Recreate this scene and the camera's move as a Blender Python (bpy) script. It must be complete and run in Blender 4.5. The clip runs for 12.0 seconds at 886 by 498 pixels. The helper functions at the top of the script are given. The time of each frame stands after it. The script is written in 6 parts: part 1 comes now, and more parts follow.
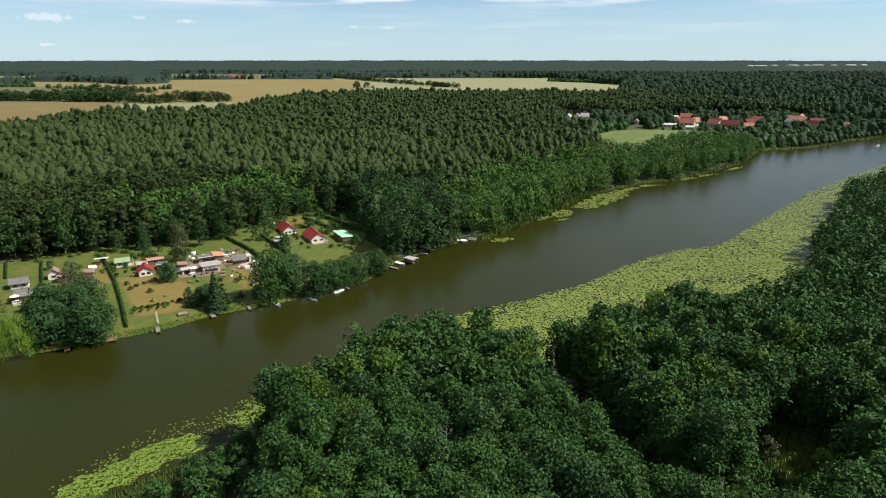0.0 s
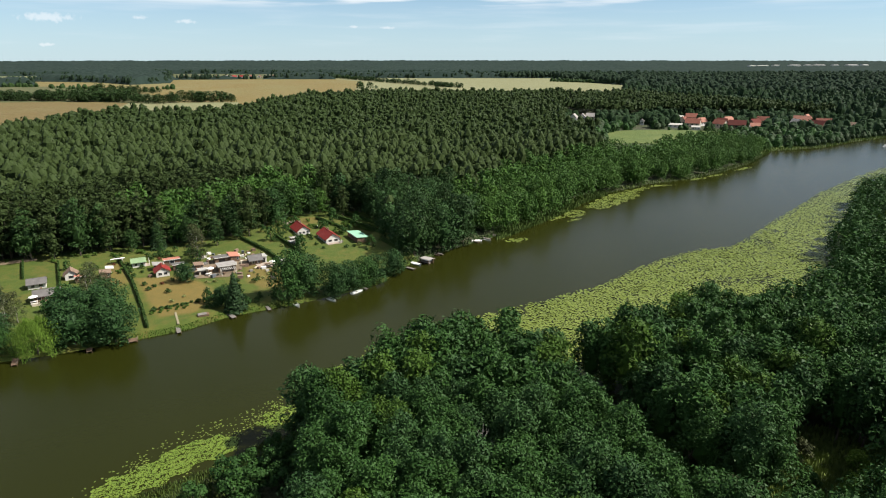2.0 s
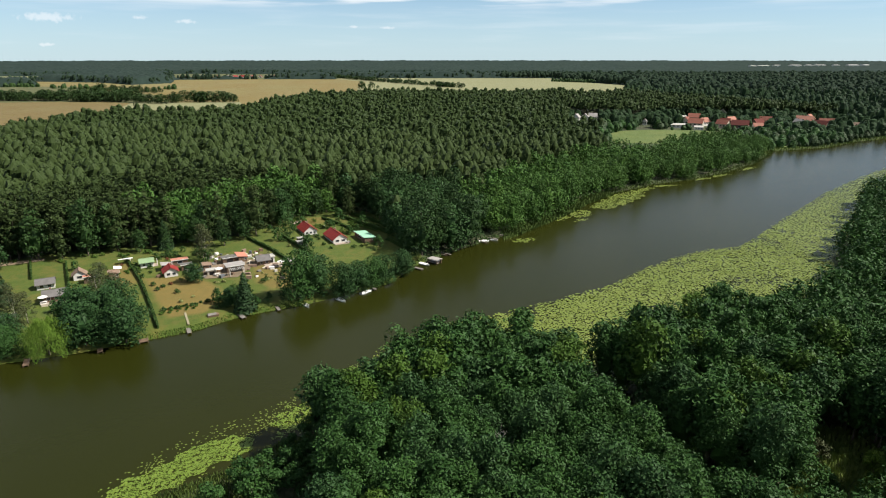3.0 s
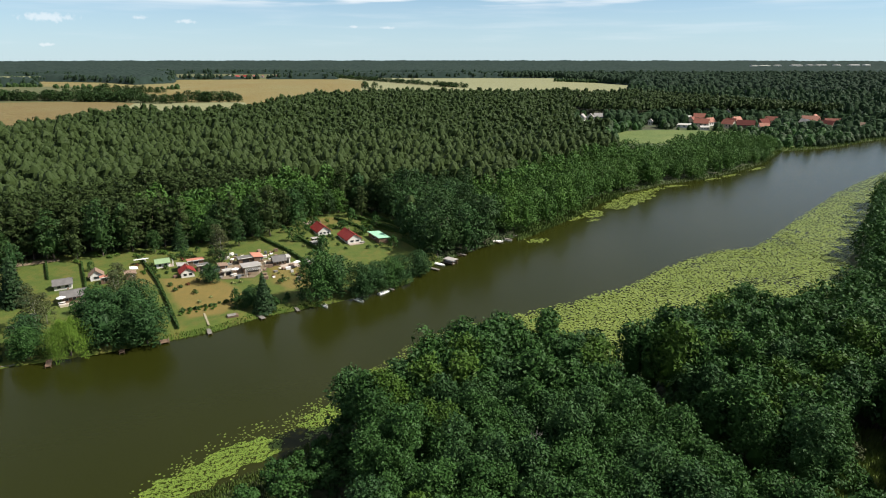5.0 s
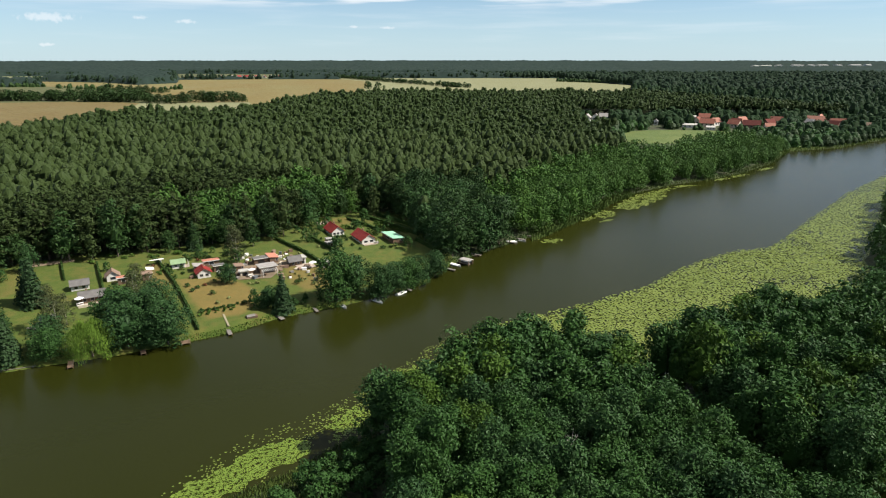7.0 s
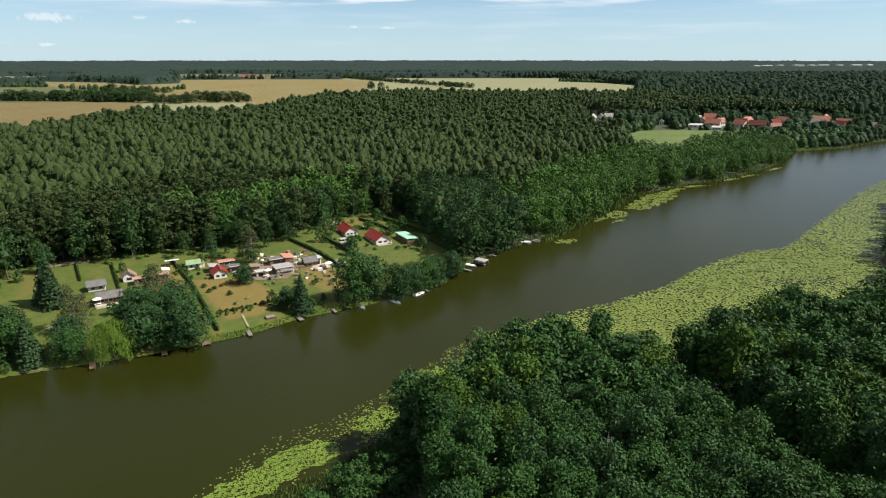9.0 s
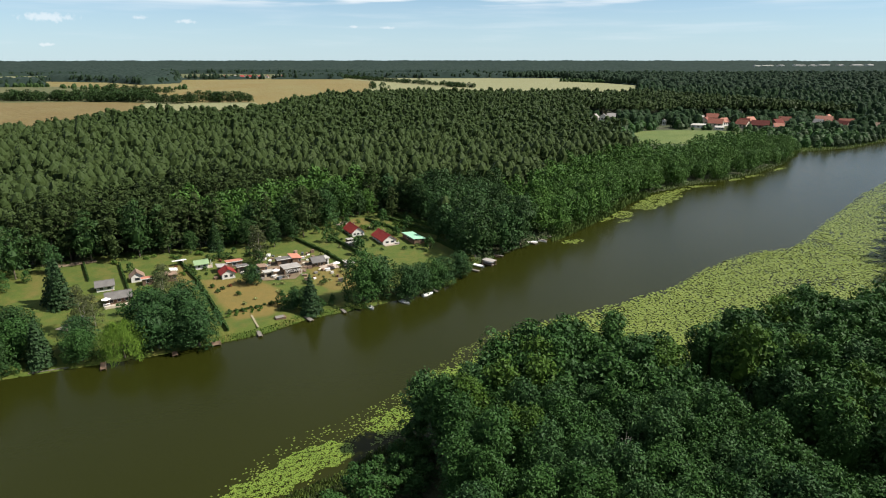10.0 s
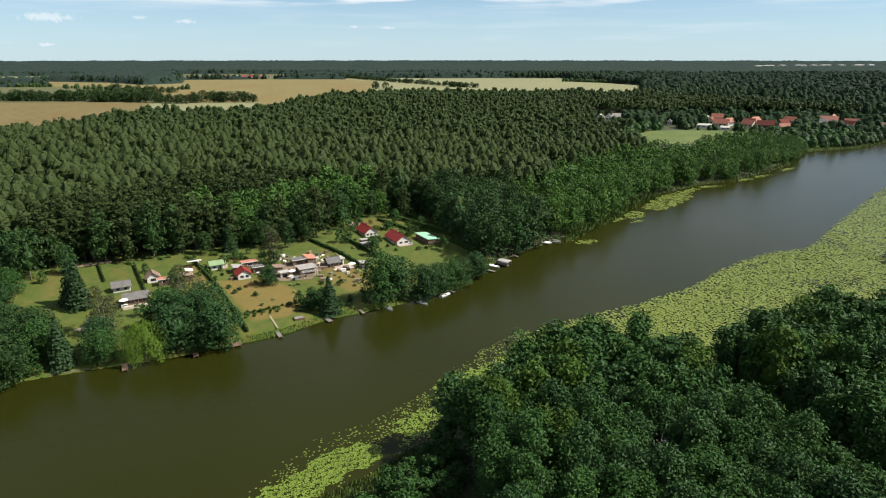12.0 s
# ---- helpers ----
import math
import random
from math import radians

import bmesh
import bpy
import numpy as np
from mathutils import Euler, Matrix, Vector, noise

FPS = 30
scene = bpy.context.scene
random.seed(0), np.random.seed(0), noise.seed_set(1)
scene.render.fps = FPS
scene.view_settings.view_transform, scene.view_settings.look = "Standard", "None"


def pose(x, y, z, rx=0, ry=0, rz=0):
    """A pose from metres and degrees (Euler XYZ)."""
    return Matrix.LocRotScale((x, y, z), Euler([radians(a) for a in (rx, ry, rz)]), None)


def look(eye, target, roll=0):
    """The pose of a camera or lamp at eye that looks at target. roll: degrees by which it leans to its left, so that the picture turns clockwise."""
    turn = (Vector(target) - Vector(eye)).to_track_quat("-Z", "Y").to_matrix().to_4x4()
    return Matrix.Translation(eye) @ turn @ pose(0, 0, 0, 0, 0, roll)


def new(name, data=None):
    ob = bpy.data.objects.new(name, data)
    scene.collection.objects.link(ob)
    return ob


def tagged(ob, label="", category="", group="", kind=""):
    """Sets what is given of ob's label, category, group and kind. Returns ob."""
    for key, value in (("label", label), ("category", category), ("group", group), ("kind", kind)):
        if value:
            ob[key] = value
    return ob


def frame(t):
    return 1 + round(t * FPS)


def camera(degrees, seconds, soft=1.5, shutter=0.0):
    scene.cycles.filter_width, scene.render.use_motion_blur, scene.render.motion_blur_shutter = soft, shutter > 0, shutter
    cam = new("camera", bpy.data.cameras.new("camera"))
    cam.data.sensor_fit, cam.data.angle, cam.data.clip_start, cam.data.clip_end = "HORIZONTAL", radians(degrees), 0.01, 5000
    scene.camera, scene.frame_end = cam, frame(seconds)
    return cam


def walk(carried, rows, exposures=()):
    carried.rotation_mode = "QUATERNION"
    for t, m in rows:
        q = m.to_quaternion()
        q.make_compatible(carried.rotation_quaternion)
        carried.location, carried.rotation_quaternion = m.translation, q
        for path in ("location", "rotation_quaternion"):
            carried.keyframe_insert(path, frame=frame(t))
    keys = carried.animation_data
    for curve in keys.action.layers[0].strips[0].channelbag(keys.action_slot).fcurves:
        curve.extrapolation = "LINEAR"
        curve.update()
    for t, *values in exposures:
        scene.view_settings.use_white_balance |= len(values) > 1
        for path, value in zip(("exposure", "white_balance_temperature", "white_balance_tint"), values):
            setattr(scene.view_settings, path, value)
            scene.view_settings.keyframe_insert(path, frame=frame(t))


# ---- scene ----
# ---- camera and walk ----
cam = camera(72, 12.0, soft=1.1)
ROWS = []
for step in range(9):
    u = step / 8
    ROWS.append((12.0 * u, pose(-33.3 * u - 1.45 * u * (1 - u), 2.95 * u - 0.39 * u * (1 - u), 70, 72.62)))
walk(cam, ROWS)

# ---- light ----
SUN_AZIMUTH, SUN_HEIGHT = -4.0, 48.0   # degrees from +x, and above the ground
world = bpy.data.worlds.new("sky")
world.use_nodes = True
scene.world = world
wn, wl = world.node_tree.nodes, world.node_tree.links
sky = wn.new("ShaderNodeTexSky")
sky.sky_type, sky.sun_disc = "NISHITA", False
sky.sun_elevation, sky.sun_rotation = radians(SUN_HEIGHT), radians(90 - SUN_AZIMUTH)
sky.altitude, sky.air_density, sky.dust_density, sky.ozone_density = 200, 0.75, 0.1, 2.2


def node(kind, **inputs):
    n = wn.new(kind)
    for k, v in inputs.items():
        if isinstance(v, bpy.types.NodeSocket):
            wl.new(v, n.inputs[int(k[1:])])
        else:
            n.inputs[int(k[1:])].default_value = v
    return n


def calc(how, a, b=0.0, c=0.0):
    n = node("ShaderNodeMath", i0=a, i1=b, i2=c)
    n.operation = how
    return n.outputs[0]


def span(v, lo, hi):
    n = node("ShaderNodeMapRange", i0=v, i1=lo, i2=hi)
    n.interpolation_type = "SMOOTHSTEP"
    return n.outputs[0]


tint = node("ShaderNodeMix")
tint.data_type, tint.blend_type = "RGBA", "MULTIPLY"
tint.inputs["Factor"].default_value = 1.0
tint.inputs["B"].default_value = (0.84, 1.0, 1.08, 1)
wl.new(sky.outputs[0], tint.inputs["A"])
hazy = node("ShaderNodeMix")
hazy.data_type = "RGBA"
hazy.inputs["B"].default_value = (5.15, 6.6, 7.45, 1)
wl.new(tint.outputs["Result"], hazy.inputs["A"])
# thin fair-weather clouds: streaks overhead and a few small puffs low in the sky
way = node("ShaderNodeTexCoord").outputs["Generated"]
xyz = node("ShaderNodeSeparateXYZ", i0=way)
stretch = node("ShaderNodeMapping", i0=way)
stretch.inputs["Scale"].default_value = (5, 5, 70)
streaks = node("ShaderNodeTexNoise", i0=stretch.outputs[0])
streaks.inputs["Scale"].default_value, streaks.inputs["Detail"].default_value = 1.0, 6
fluff = node("ShaderNodeTexNoise", i0=way)
fluff.inputs["Scale"].default_value, fluff.inputs["Detail"].default_value = 160.0, 4
cover = calc("MULTIPLY", span(streaks.outputs["Fac"], 0.44, 0.62), span(xyz.outputs["Z"], 0.066, 0.088))
faint = calc("MULTIPLY", calc("MULTIPLY", span(streaks.outputs["Fac"], 0.45, 0.8), 0.22), span(xyz.outputs["Z"], 0.005, 0.03))
cover = calc("MAXIMUM", cover, faint)
for heading, rise, wide, tall in ((-31.2, 2.95, 2.2, 0.42), (-21.6, 2.9, 0.9, 0.24), (-25.0, 3.1, 0.7, 0.2), (-4.9, 2.55, 0.8, 0.2), (-7.9, 2.6, 0.4, 0.15), (-31.6, 0.98, 0.7, 0.16)):
    h, v = radians(heading), radians(rise)
    off = node("ShaderNodeVectorMath", i0=way)
    off.operation = "SUBTRACT"
    off.inputs[1].default_value = (math.sin(h) * math.cos(v), math.cos(h) * math.cos(v), math.sin(v))
    flat = node("ShaderNodeVectorMath", i0=off.outputs[0])
    flat.operation = "MULTIPLY"
    flat.inputs[1].default_value = (1 / radians(wide), 1 / radians(wide), 1 / radians(tall))
    size = node("ShaderNodeVectorMath", i0=flat.outputs[0])
    size.operation = "LENGTH"
    body = calc("ADD", size.outputs["Value"], calc("MULTIPLY", fluff.outputs["Fac"], 1.6))
    cover = calc("MAXIMUM", cover, calc("MULTIPLY", span(body, 1.75, 1.05), 0.5))
white = node("ShaderNodeMix")
white.data_type = "RGBA"
wl.new(cover, white.inputs["Factor"])
wl.new(calc("MULTIPLY", span(xyz.outputs["Z"], 0.17, -0.02), 0.8), hazy.inputs["Factor"])
wl.new(hazy.outputs["Result"], white.inputs["A"])
white.inputs["B"].default_value = (9.0, 9.3, 9.6, 1)
wl.new(white.outputs["Result"], wn["Background"].inputs["Color"])
wn["Background"].inputs["Strength"].default_value = 0.057
sun = new("sun", bpy.data.lights.new("sun", "SUN"))
sun.data.energy, sun.data.angle, sun.data.color = 5.0, radians(0.5), (1.0, 0.95, 0.87)
az, el = radians(SUN_AZIMUTH), radians(SUN_HEIGHT)
sun.matrix_world = look((math.cos(az) * math.cos(el) * 300, math.sin(az) * math.cos(el) * 300, math.sin(el) * 300), (0, 0, 0))
scene.view_settings.exposure = 0.94

# ---- materials ----


def material(name, color, rough=0.8, metal=0.0, vary=0.15, scale=1.0, fine=0.0, second=None, island=0.0, per_object=0.0, bump=0.0, through_light=0.0, spec=0.3):
    """A surface whose colour wanders between color and second at two scales (sizes in metres: scale, and scale / 9)."""
    m = bpy.data.materials.new(name)
    m.use_nodes = True
    n, l = m.node_tree.nodes, m.node_tree.links
    b = n["Principled BSDF"]
    b.inputs["Roughness"].default_value, b.inputs["Metallic"].default_value = rough, metal
    b.inputs["Specular IOR Level"].default_value = spec
    second = second or tuple(c * (1 - vary) for c in color)
    geo = n.new("ShaderNodeNewGeometry")
    big, small = n.new("ShaderNodeTexNoise"), n.new("ShaderNodeTexNoise")
    big.inputs["Scale"].default_value, small.inputs["Scale"].default_value = 1 / scale, 9 / scale
    big.inputs["Detail"].default_value, small.inputs["Detail"].default_value = 3, 4
    for t in (big, small):
        l.new(geo.outputs["Position"], t.inputs["Vector"])
    add = n.new("ShaderNodeMath")
    add.operation = "MULTIPLY_ADD"
    add.inputs[1].default_value, add.inputs[2].default_value = 0.6, 0.0
    l.new(small.outputs["Fac"], add.inputs[0])
    half = n.new("ShaderNodeMath")
    half.operation = "MULTIPLY_ADD"
    half.inputs[1].default_value = 0.9
    l.new(big.outputs["Fac"], half.inputs[0])
    l.new(add.outputs[0], half.inputs[2])
    last = half.outputs[0]
    for source, amount in ((geo.outputs["Random Per Island"], island), (None, per_object)):
        if amount:
            if source is None:
                source = n.new("ShaderNodeObjectInfo").outputs["Random"]
            k = n.new("ShaderNodeMath")
            k.operation = "MULTIPLY_ADD"
            k.inputs[1].default_value = amount
            l.new(source, k.inputs[0])
            l.new(last, k.inputs[2])
            last = k.outputs[0]
    ramp = n.new("ShaderNodeMapRange")
    ramp.inputs["From Min"].default_value, ramp.inputs["From Max"].default_value = 0.5, 1.0 + island + per_object
    l.new(last, ramp.inputs["Value"])
    mix = n.new("ShaderNodeMix")
    mix.data_type = "RGBA"
    mix.inputs["A"].default_value, mix.inputs["B"].default_value = (*color, 1), (*second, 1)
    l.new(ramp.outputs[0], mix.inputs["Factor"])
    l.new(mix.outputs["Result"], b.inputs["Base Color"])
    if bump:
        bp = n.new("ShaderNodeBump")
        bp.inputs["Strength"].default_value, bp.inputs["Distance"].default_value = bump, scale / 9
        l.new(small.outputs["Fac"], bp.inputs["Height"])
        l.new(bp.outputs[0], b.inputs["Normal"])
    if through_light:
        tr, ms = n.new("ShaderNodeBsdfTranslucent"), n.new("ShaderNodeMixShader")
        l.new(mix.outputs["Result"], tr.inputs["Color"])
        ms.inputs[0].default_value = through_light
        l.new(b.outputs[0], ms.inputs[1])
        l.new(tr.outputs[0], ms.inputs[2])
        l.new(ms.outputs[0], n["Material Output"].inputs["Surface"])
    return m


def leaves(name, dark, light, big=9.0, shine=0.08, speck=0.5):
    return material(name, dark, rough=0.55, second=light, scale=big, island=speck, per_object=0.5, through_light=0.05, spec=shine)


ALDER = leaves("alder_leaves", (0.0129, 0.0365, 0.009), (0.035, 0.08, 0.0175))
# bluer copy of the alder leaves, with shade put into the colour
ALDER_BLUE = leaves("shaded_alder_leaves", (0.0135, 0.036, 0.0115), (0.034, 0.074, 0.0205))
GREYGREEN = leaves("greyish_willow_leaves", (0.018, 0.033, 0.0125), (0.034, 0.054, 0.0205))
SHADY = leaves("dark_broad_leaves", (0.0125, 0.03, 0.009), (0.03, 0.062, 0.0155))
ALDER_YELLOW = leaves("young_alder_leaves", (0.021, 0.047, 0.0075), (0.054, 0.1, 0.0145))
BELT = leaves("broad_leaves", (0.021, 0.056, 0.011), (0.06, 0.118, 0.0205))
PINE = leaves("pine_needles", (0.022, 0.0365, 0.0112), (0.0345, 0.0505, 0.0157), 26.0, 0.04, 0.2)
WILLOW = leaves("willow_leaves", (0.062, 0.12, 0.016), (0.13, 0.2, 0.03))
SPRUCE = leaves("spruce_needles", (0.0125, 0.031, 0.0105), (0.028, 0.052, 0.019))
BIRCH = leaves("birch_leaves", (0.034, 0.042, 0.0165), (0.058, 0.066, 0.026))
REED = leaves("reed_blades", (0.0774, 0.12, 0.0258), (0.138, 0.172, 0.0473))
HEDGE = leaves("hedge_leaves", (0.018, 0.04, 0.0105), (0.042, 0.074, 0.0165), 3.0)
SEDGE = leaves("sedge_blades", (0.045, 0.075, 0.018), (0.078, 0.108, 0.026))
PAD = material("lily_leaf", (0.086, 0.118, 0.02), rough=0.5, second=(0.128, 0.155, 0.034), scale=14.0, island=0.5, spec=0.15)
MAT_GREEN = material("floating_weed", (0.066, 0.115, 0.011), rough=0.6, second=(0.14, 0.19, 0.026), scale=2.0, island=0.7)
BARK = material("bark", (0.0774, 0.0602, 0.043), rough=0.95, second=(0.146, 0.12, 0.0946), scale=0.8, bump=0.6)
DEAD = material("bare_wood", (0.172, 0.155, 0.138), rough=0.9, second=(0.275, 0.258, 0.232), scale=0.5)
FLOOR = material("forest_floor", (0.0344, 0.031, 0.0172), rough=1.0, second=(0.0413, 0.0619, 0.0206), scale=16.0, bump=0.5)
MEADOW = material("meadow", (0.05, 0.08, 0.015), rough=1.0, second=(0.088, 0.105, 0.027), scale=22.0, bump=0.3)
GRAIN = material("ripe_grain", (0.125, 0.086, 0.023), rough=1.0, second=(0.132, 0.118, 0.044), scale=90.0, bump=0.3)
BROWN = material("mown_field", (0.1, 0.066, 0.019), rough=1.0, second=(0.115, 0.093, 0.033), scale=70.0, bump=0.3)
PALE = material("pale_crop", (0.136, 0.136, 0.0624), rough=1.0, second=(0.16, 0.16, 0.08), scale=70.0, bump=0.3)
GRASSY = material("rough_pasture", (0.05, 0.06, 0.019), rough=1.0, second=(0.08, 0.076, 0.029), scale=45.0, bump=0.3)
DARK_MIX = leaves("mixed_wood_leaves", (0.0115, 0.0235, 0.0105), (0.0225, 0.042, 0.0165), 30.0, 0.03, 0.2)
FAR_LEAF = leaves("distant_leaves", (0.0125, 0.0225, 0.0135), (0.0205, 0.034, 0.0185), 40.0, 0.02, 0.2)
HEDGEROW = leaves("hedgerow_leaves", (0.012, 0.028, 0.008), (0.03, 0.055, 0.014))


def grass_ground():
    """Garden grass: green where the mesh's dry-and-dapple value is 0, straw where it is 1, mottled in between."""
    m = material("lawn", (0.034, 0.06, 0.006), rough=0.95, second=(0.066, 0.082, 0.0105), scale=3.5, bump=0.5)
    n, l = m.node_tree.nodes, m.node_tree.links
    b = n["Principled BSDF"]
    green = b.inputs["Base Color"].links[0].from_socket
    dry, fleck, straw = n.new("ShaderNodeAttribute"), n.new("ShaderNodeTexNoise"), n.new("ShaderNodeMix")
    dry.attribute_name = "dry_dapple"
    fleck.inputs["Scale"].default_value, fleck.inputs["Detail"].default_value = 0.45, 6
    l.new(n.new("ShaderNodeNewGeometry").outputs["Position"], fleck.inputs["Vector"])
    add, ramp = n.new("ShaderNodeMath"), n.new("ShaderNodeMapRange")
    add.operation = "ADD"
    l.new(dry.outputs["Fac"], add.inputs[0])
    l.new(fleck.outputs["Fac"], add.inputs[1])
    ramp.inputs["From Min"].default_value, ramp.inputs["From Max"].default_value = 0.62, 1.3
    l.new(add.outputs[0], ramp.inputs["Value"])
    tone = n.new("ShaderNodeMix")
    tone.data_type = straw.data_type = "RGBA"
    tone.inputs["A"].default_value, tone.inputs["B"].default_value = (0.15, 0.1, 0.025, 1), (0.085, 0.076, 0.017, 1)
    l.new(fleck.outputs["Fac"], tone.inputs["Factor"])
    l.new(green, straw.inputs["A"])
    l.new(tone.outputs["Result"], straw.inputs["B"])
    l.new(ramp.outputs[0], straw.inputs["Factor"])
    l.new(straw.outputs["Result"], b.inputs["Base Color"])
    return m


def lake_water():
    m = bpy.data.materials.new("lake_water")
    m.use_nodes = True
    n, l = m.node_tree.nodes, m.node_tree.links
    b = n["Principled BSDF"]
    b.inputs["Roughness"].default_value, b.inputs["IOR"].default_value = 0.22, 1.33
    b.inputs["Specular IOR Level"].default_value = 0.16
    b.inputs["Specular Tint"].default_value = (0.94, 1.0, 0.86, 1)
    geo = n.new("ShaderNodeNewGeometry")
    silt, wave = n.new("ShaderNodeTexNoise"), n.new("ShaderNodeTexNoise")
    silt.inputs["Scale"].default_value, wave.inputs["Scale"].default_value = 0.012, 1.4
    wave.inputs["Detail"].default_value = 5
    mix = n.new("ShaderNodeMix")
    mix.data_type = "RGBA"
    mix.inputs["A"].default_value, mix.inputs["B"].default_value = (0.0122, 0.0142, 0.0019, 1), (0.0165, 0.0186, 0.0028, 1)
    for t in (silt, wave):
        l.new(geo.outputs["Position"], t.inputs["Vector"])
    l.new(silt.outputs["Fac"], mix.inputs["Factor"])
    l.new(mix.outputs["Result"], b.inputs["Base Color"])
    bp = n.new("ShaderNodeBump")
    bp.inputs["Strength"].default_value, bp.inputs["Distance"].default_value = 0.2, 0.1
    l.new(wave.outputs["Fac"], bp.inputs["Height"])
    l.new(bp.outputs[0], b.inputs["Normal"])
    return m


WATER = lake_water()
LAWN = grass_ground()

# ---- the lie of the land ----
FAR_SHORE = [(-900, -190), (-300, 50), (-133, 125), (-116, 132), (-100, 138), (-86, 145.5), (-76, 151), (-66, 161), (-50.6, 169), (-34.6, 180), (-26.6, 187),
             (-18.9, 205), (-7, 219), (3.6, 230), (18, 244), (29, 258), (48, 282), (62, 304), (76, 320), (113, 350), (142, 366), (172, 389),
             (207, 423), (236, 462), (250, 482), (303, 502), (358, 543), (412, 572), (560, 650), (800, 800), (1200, 1060)]
NEAR_SHORE = [(-900, -380), (-300, -60), (-120, 38), (-70, 76), (-53, 85), (-44, 92), (-38, 99), (-29, 103), (-22, 111), (-6, 124), (10, 124), (25, 120), (42, 135),
              (77, 151), (112, 175), (133, 211), (155, 238), (199, 298), (241, 330), (330, 400), (450, 480), (620, 590), (820, 740), (1200, 990)]


def line_distance(x, y, line):
    """Distance to a polyline, and on which side of it (positive: to its left)."""
    x, y = np.asarray(x, float), np.asarray(y, float)
    best, side = np.full(x.shape, 1e9), np.zeros(x.shape)
    for (ax, ay), (bx, by) in zip(line, line[1:]):
        dx, dy = bx - ax, by - ay
        s = np.clip(((x - ax) * dx + (y - ay) * dy) / (dx * dx + dy * dy), 0, 1)
        d = np.hypot(x - ax - s * dx, y - ay - s * dy)
        c = dx * (y - ay) - dy * (x - ax)
        nearer = d < best - 1e-6
        best, side = np.where(nearer, d, best), np.where(nearer, np.sign(c), side)
    return best, side


def shore(x, y):
    """How far inland of the far shore, and of the near shore, a place lies (negative: on the water's side)."""
    d, s = line_distance(x, y, FAR_SHORE)
    e, r = line_distance(x, y, NEAR_SHORE)
    return d * s, -e * r


def height(x, y):
    a, b = shore(x, y)
    inland = np.where(a > b, a, b)
    hills = 22 * np.clip((np.hypot(np.asarray(x, float) + 17, y) - 2600) / 2200, 0, 1) ** 2
    slope = np.clip((inland - 60) / 480, 0, 1)
    far = 0.25 + 0.7 * np.clip(inland / 4, 0, 1) + 1.2 * np.clip((inland - 15) / 60, 0, 1) + 15.5 * slope * slope * (3 - 2 * slope) + hills
    near = 0.2 + 0.5 * np.clip(inland / 5, 0, 1) + 0.0025 * np.clip(inland, 0, 4000) + hills
    return np.where(inland < 0, np.maximum(-1.6, 0.25 + inland * 0.45), np.where(a > b, far, near))


def ground_at(x, y):
    return float(height(np.array([x]), np.array([y]))[0])


def inside(x, y, poly):
    x, y = np.asarray(x, float), np.asarray(y, float)
    r = np.zeros(x.shape, bool)
    for (ax, ay), (bx, by) in zip(poly, poly[1:] + poly[:1]):
        hit = (ay > y) != (by > y)
        r ^= hit & (x < (bx - ax) * (y - ay) / (by - ay if by != ay else 1e-9) + ax)
    return r


def fast_mesh(name, verts, faces, mats=(), smooth=False):
    """A mesh from arrays: verts (n, 3), faces (m, 3 or 4)."""
    me = bpy.data.meshes.new(name)
    verts, faces = np.asarray(verts, np.float32).reshape(-1, 3), np.asarray(faces, np.int32)
    k = faces.shape[1]
    me.vertices.add(len(verts))
    me.vertices.foreach_set("co", verts.ravel())
    me.loops.add(faces.size)
    me.loops.foreach_set("vertex_index", faces.ravel())
    me.polygons.add(len(faces))
    me.polygons.foreach_set("loop_start", np.arange(len(faces), dtype=np.int32) * k)
    me.polygons.foreach_set("use_smooth", np.full(len(faces), smooth))
    for m in mats:
        me.materials.append(m)
    me.update(calc_edges=True)
    return me


def cards_mesh(name, leafage, mat):
    """A mesh of leaf clumps. Each clump: its corners, then the way that the foliage round it bulges, by which it takes the light."""
    corners, bulge = leafage[:, :-1], leafage[:, -1:]
    k = corners.shape[1]
    me = fast_mesh(name, corners, np.arange(len(corners) * k).reshape(-1, k), [mat])
    bulge = np.repeat(bulge / np.maximum(np.linalg.norm(bulge, axis=2, keepdims=True), 1e-6), k, axis=1)
    me.attributes.new("custom_normal", "FLOAT_VECTOR", "POINT").data.foreach_set("vector", bulge.astype(np.float32).ravel())
    return me


def spaced(lo, hi, step, reach, growth=1.25):
    """Even steps from lo to hi, growing ones beyond, out to -reach and reach."""
    mid = list(np.arange(lo, hi + step, step))
    s, a = step, hi + step
    while a < reach:
        s *= growth
        a += s
        mid.append(min(a, reach))
    s, a = step, lo
    while a > -reach:
        s *= growth
        a -= s
        mid.insert(0, max(a, -reach))
    return np.array(sorted(set(mid)))


def grid_mesh(name, xs, ys, z_of, mat, keep=None):
    gx, gy = np.meshgrid(xs, ys)
    v = np.stack([gx, gy, z_of(gx, gy)], -1).reshape(-1, 3)
    w = len(xs)
    i = (np.arange(len(ys) - 1)[:, None] * w + np.arange(w - 1)[None, :]).ravel()
    f = np.stack([i, i + 1, i + 1 + w, i + w], 1)
    if keep is not None:
        c = v[f].mean(1)
        f = f[keep(c[:, 0], c[:, 1])]
        used, inv = np.unique(f, return_inverse=True)
        v, f = v[used], inv.reshape(-1, 4)
    return fast_mesh(name, v, f, [mat], True)


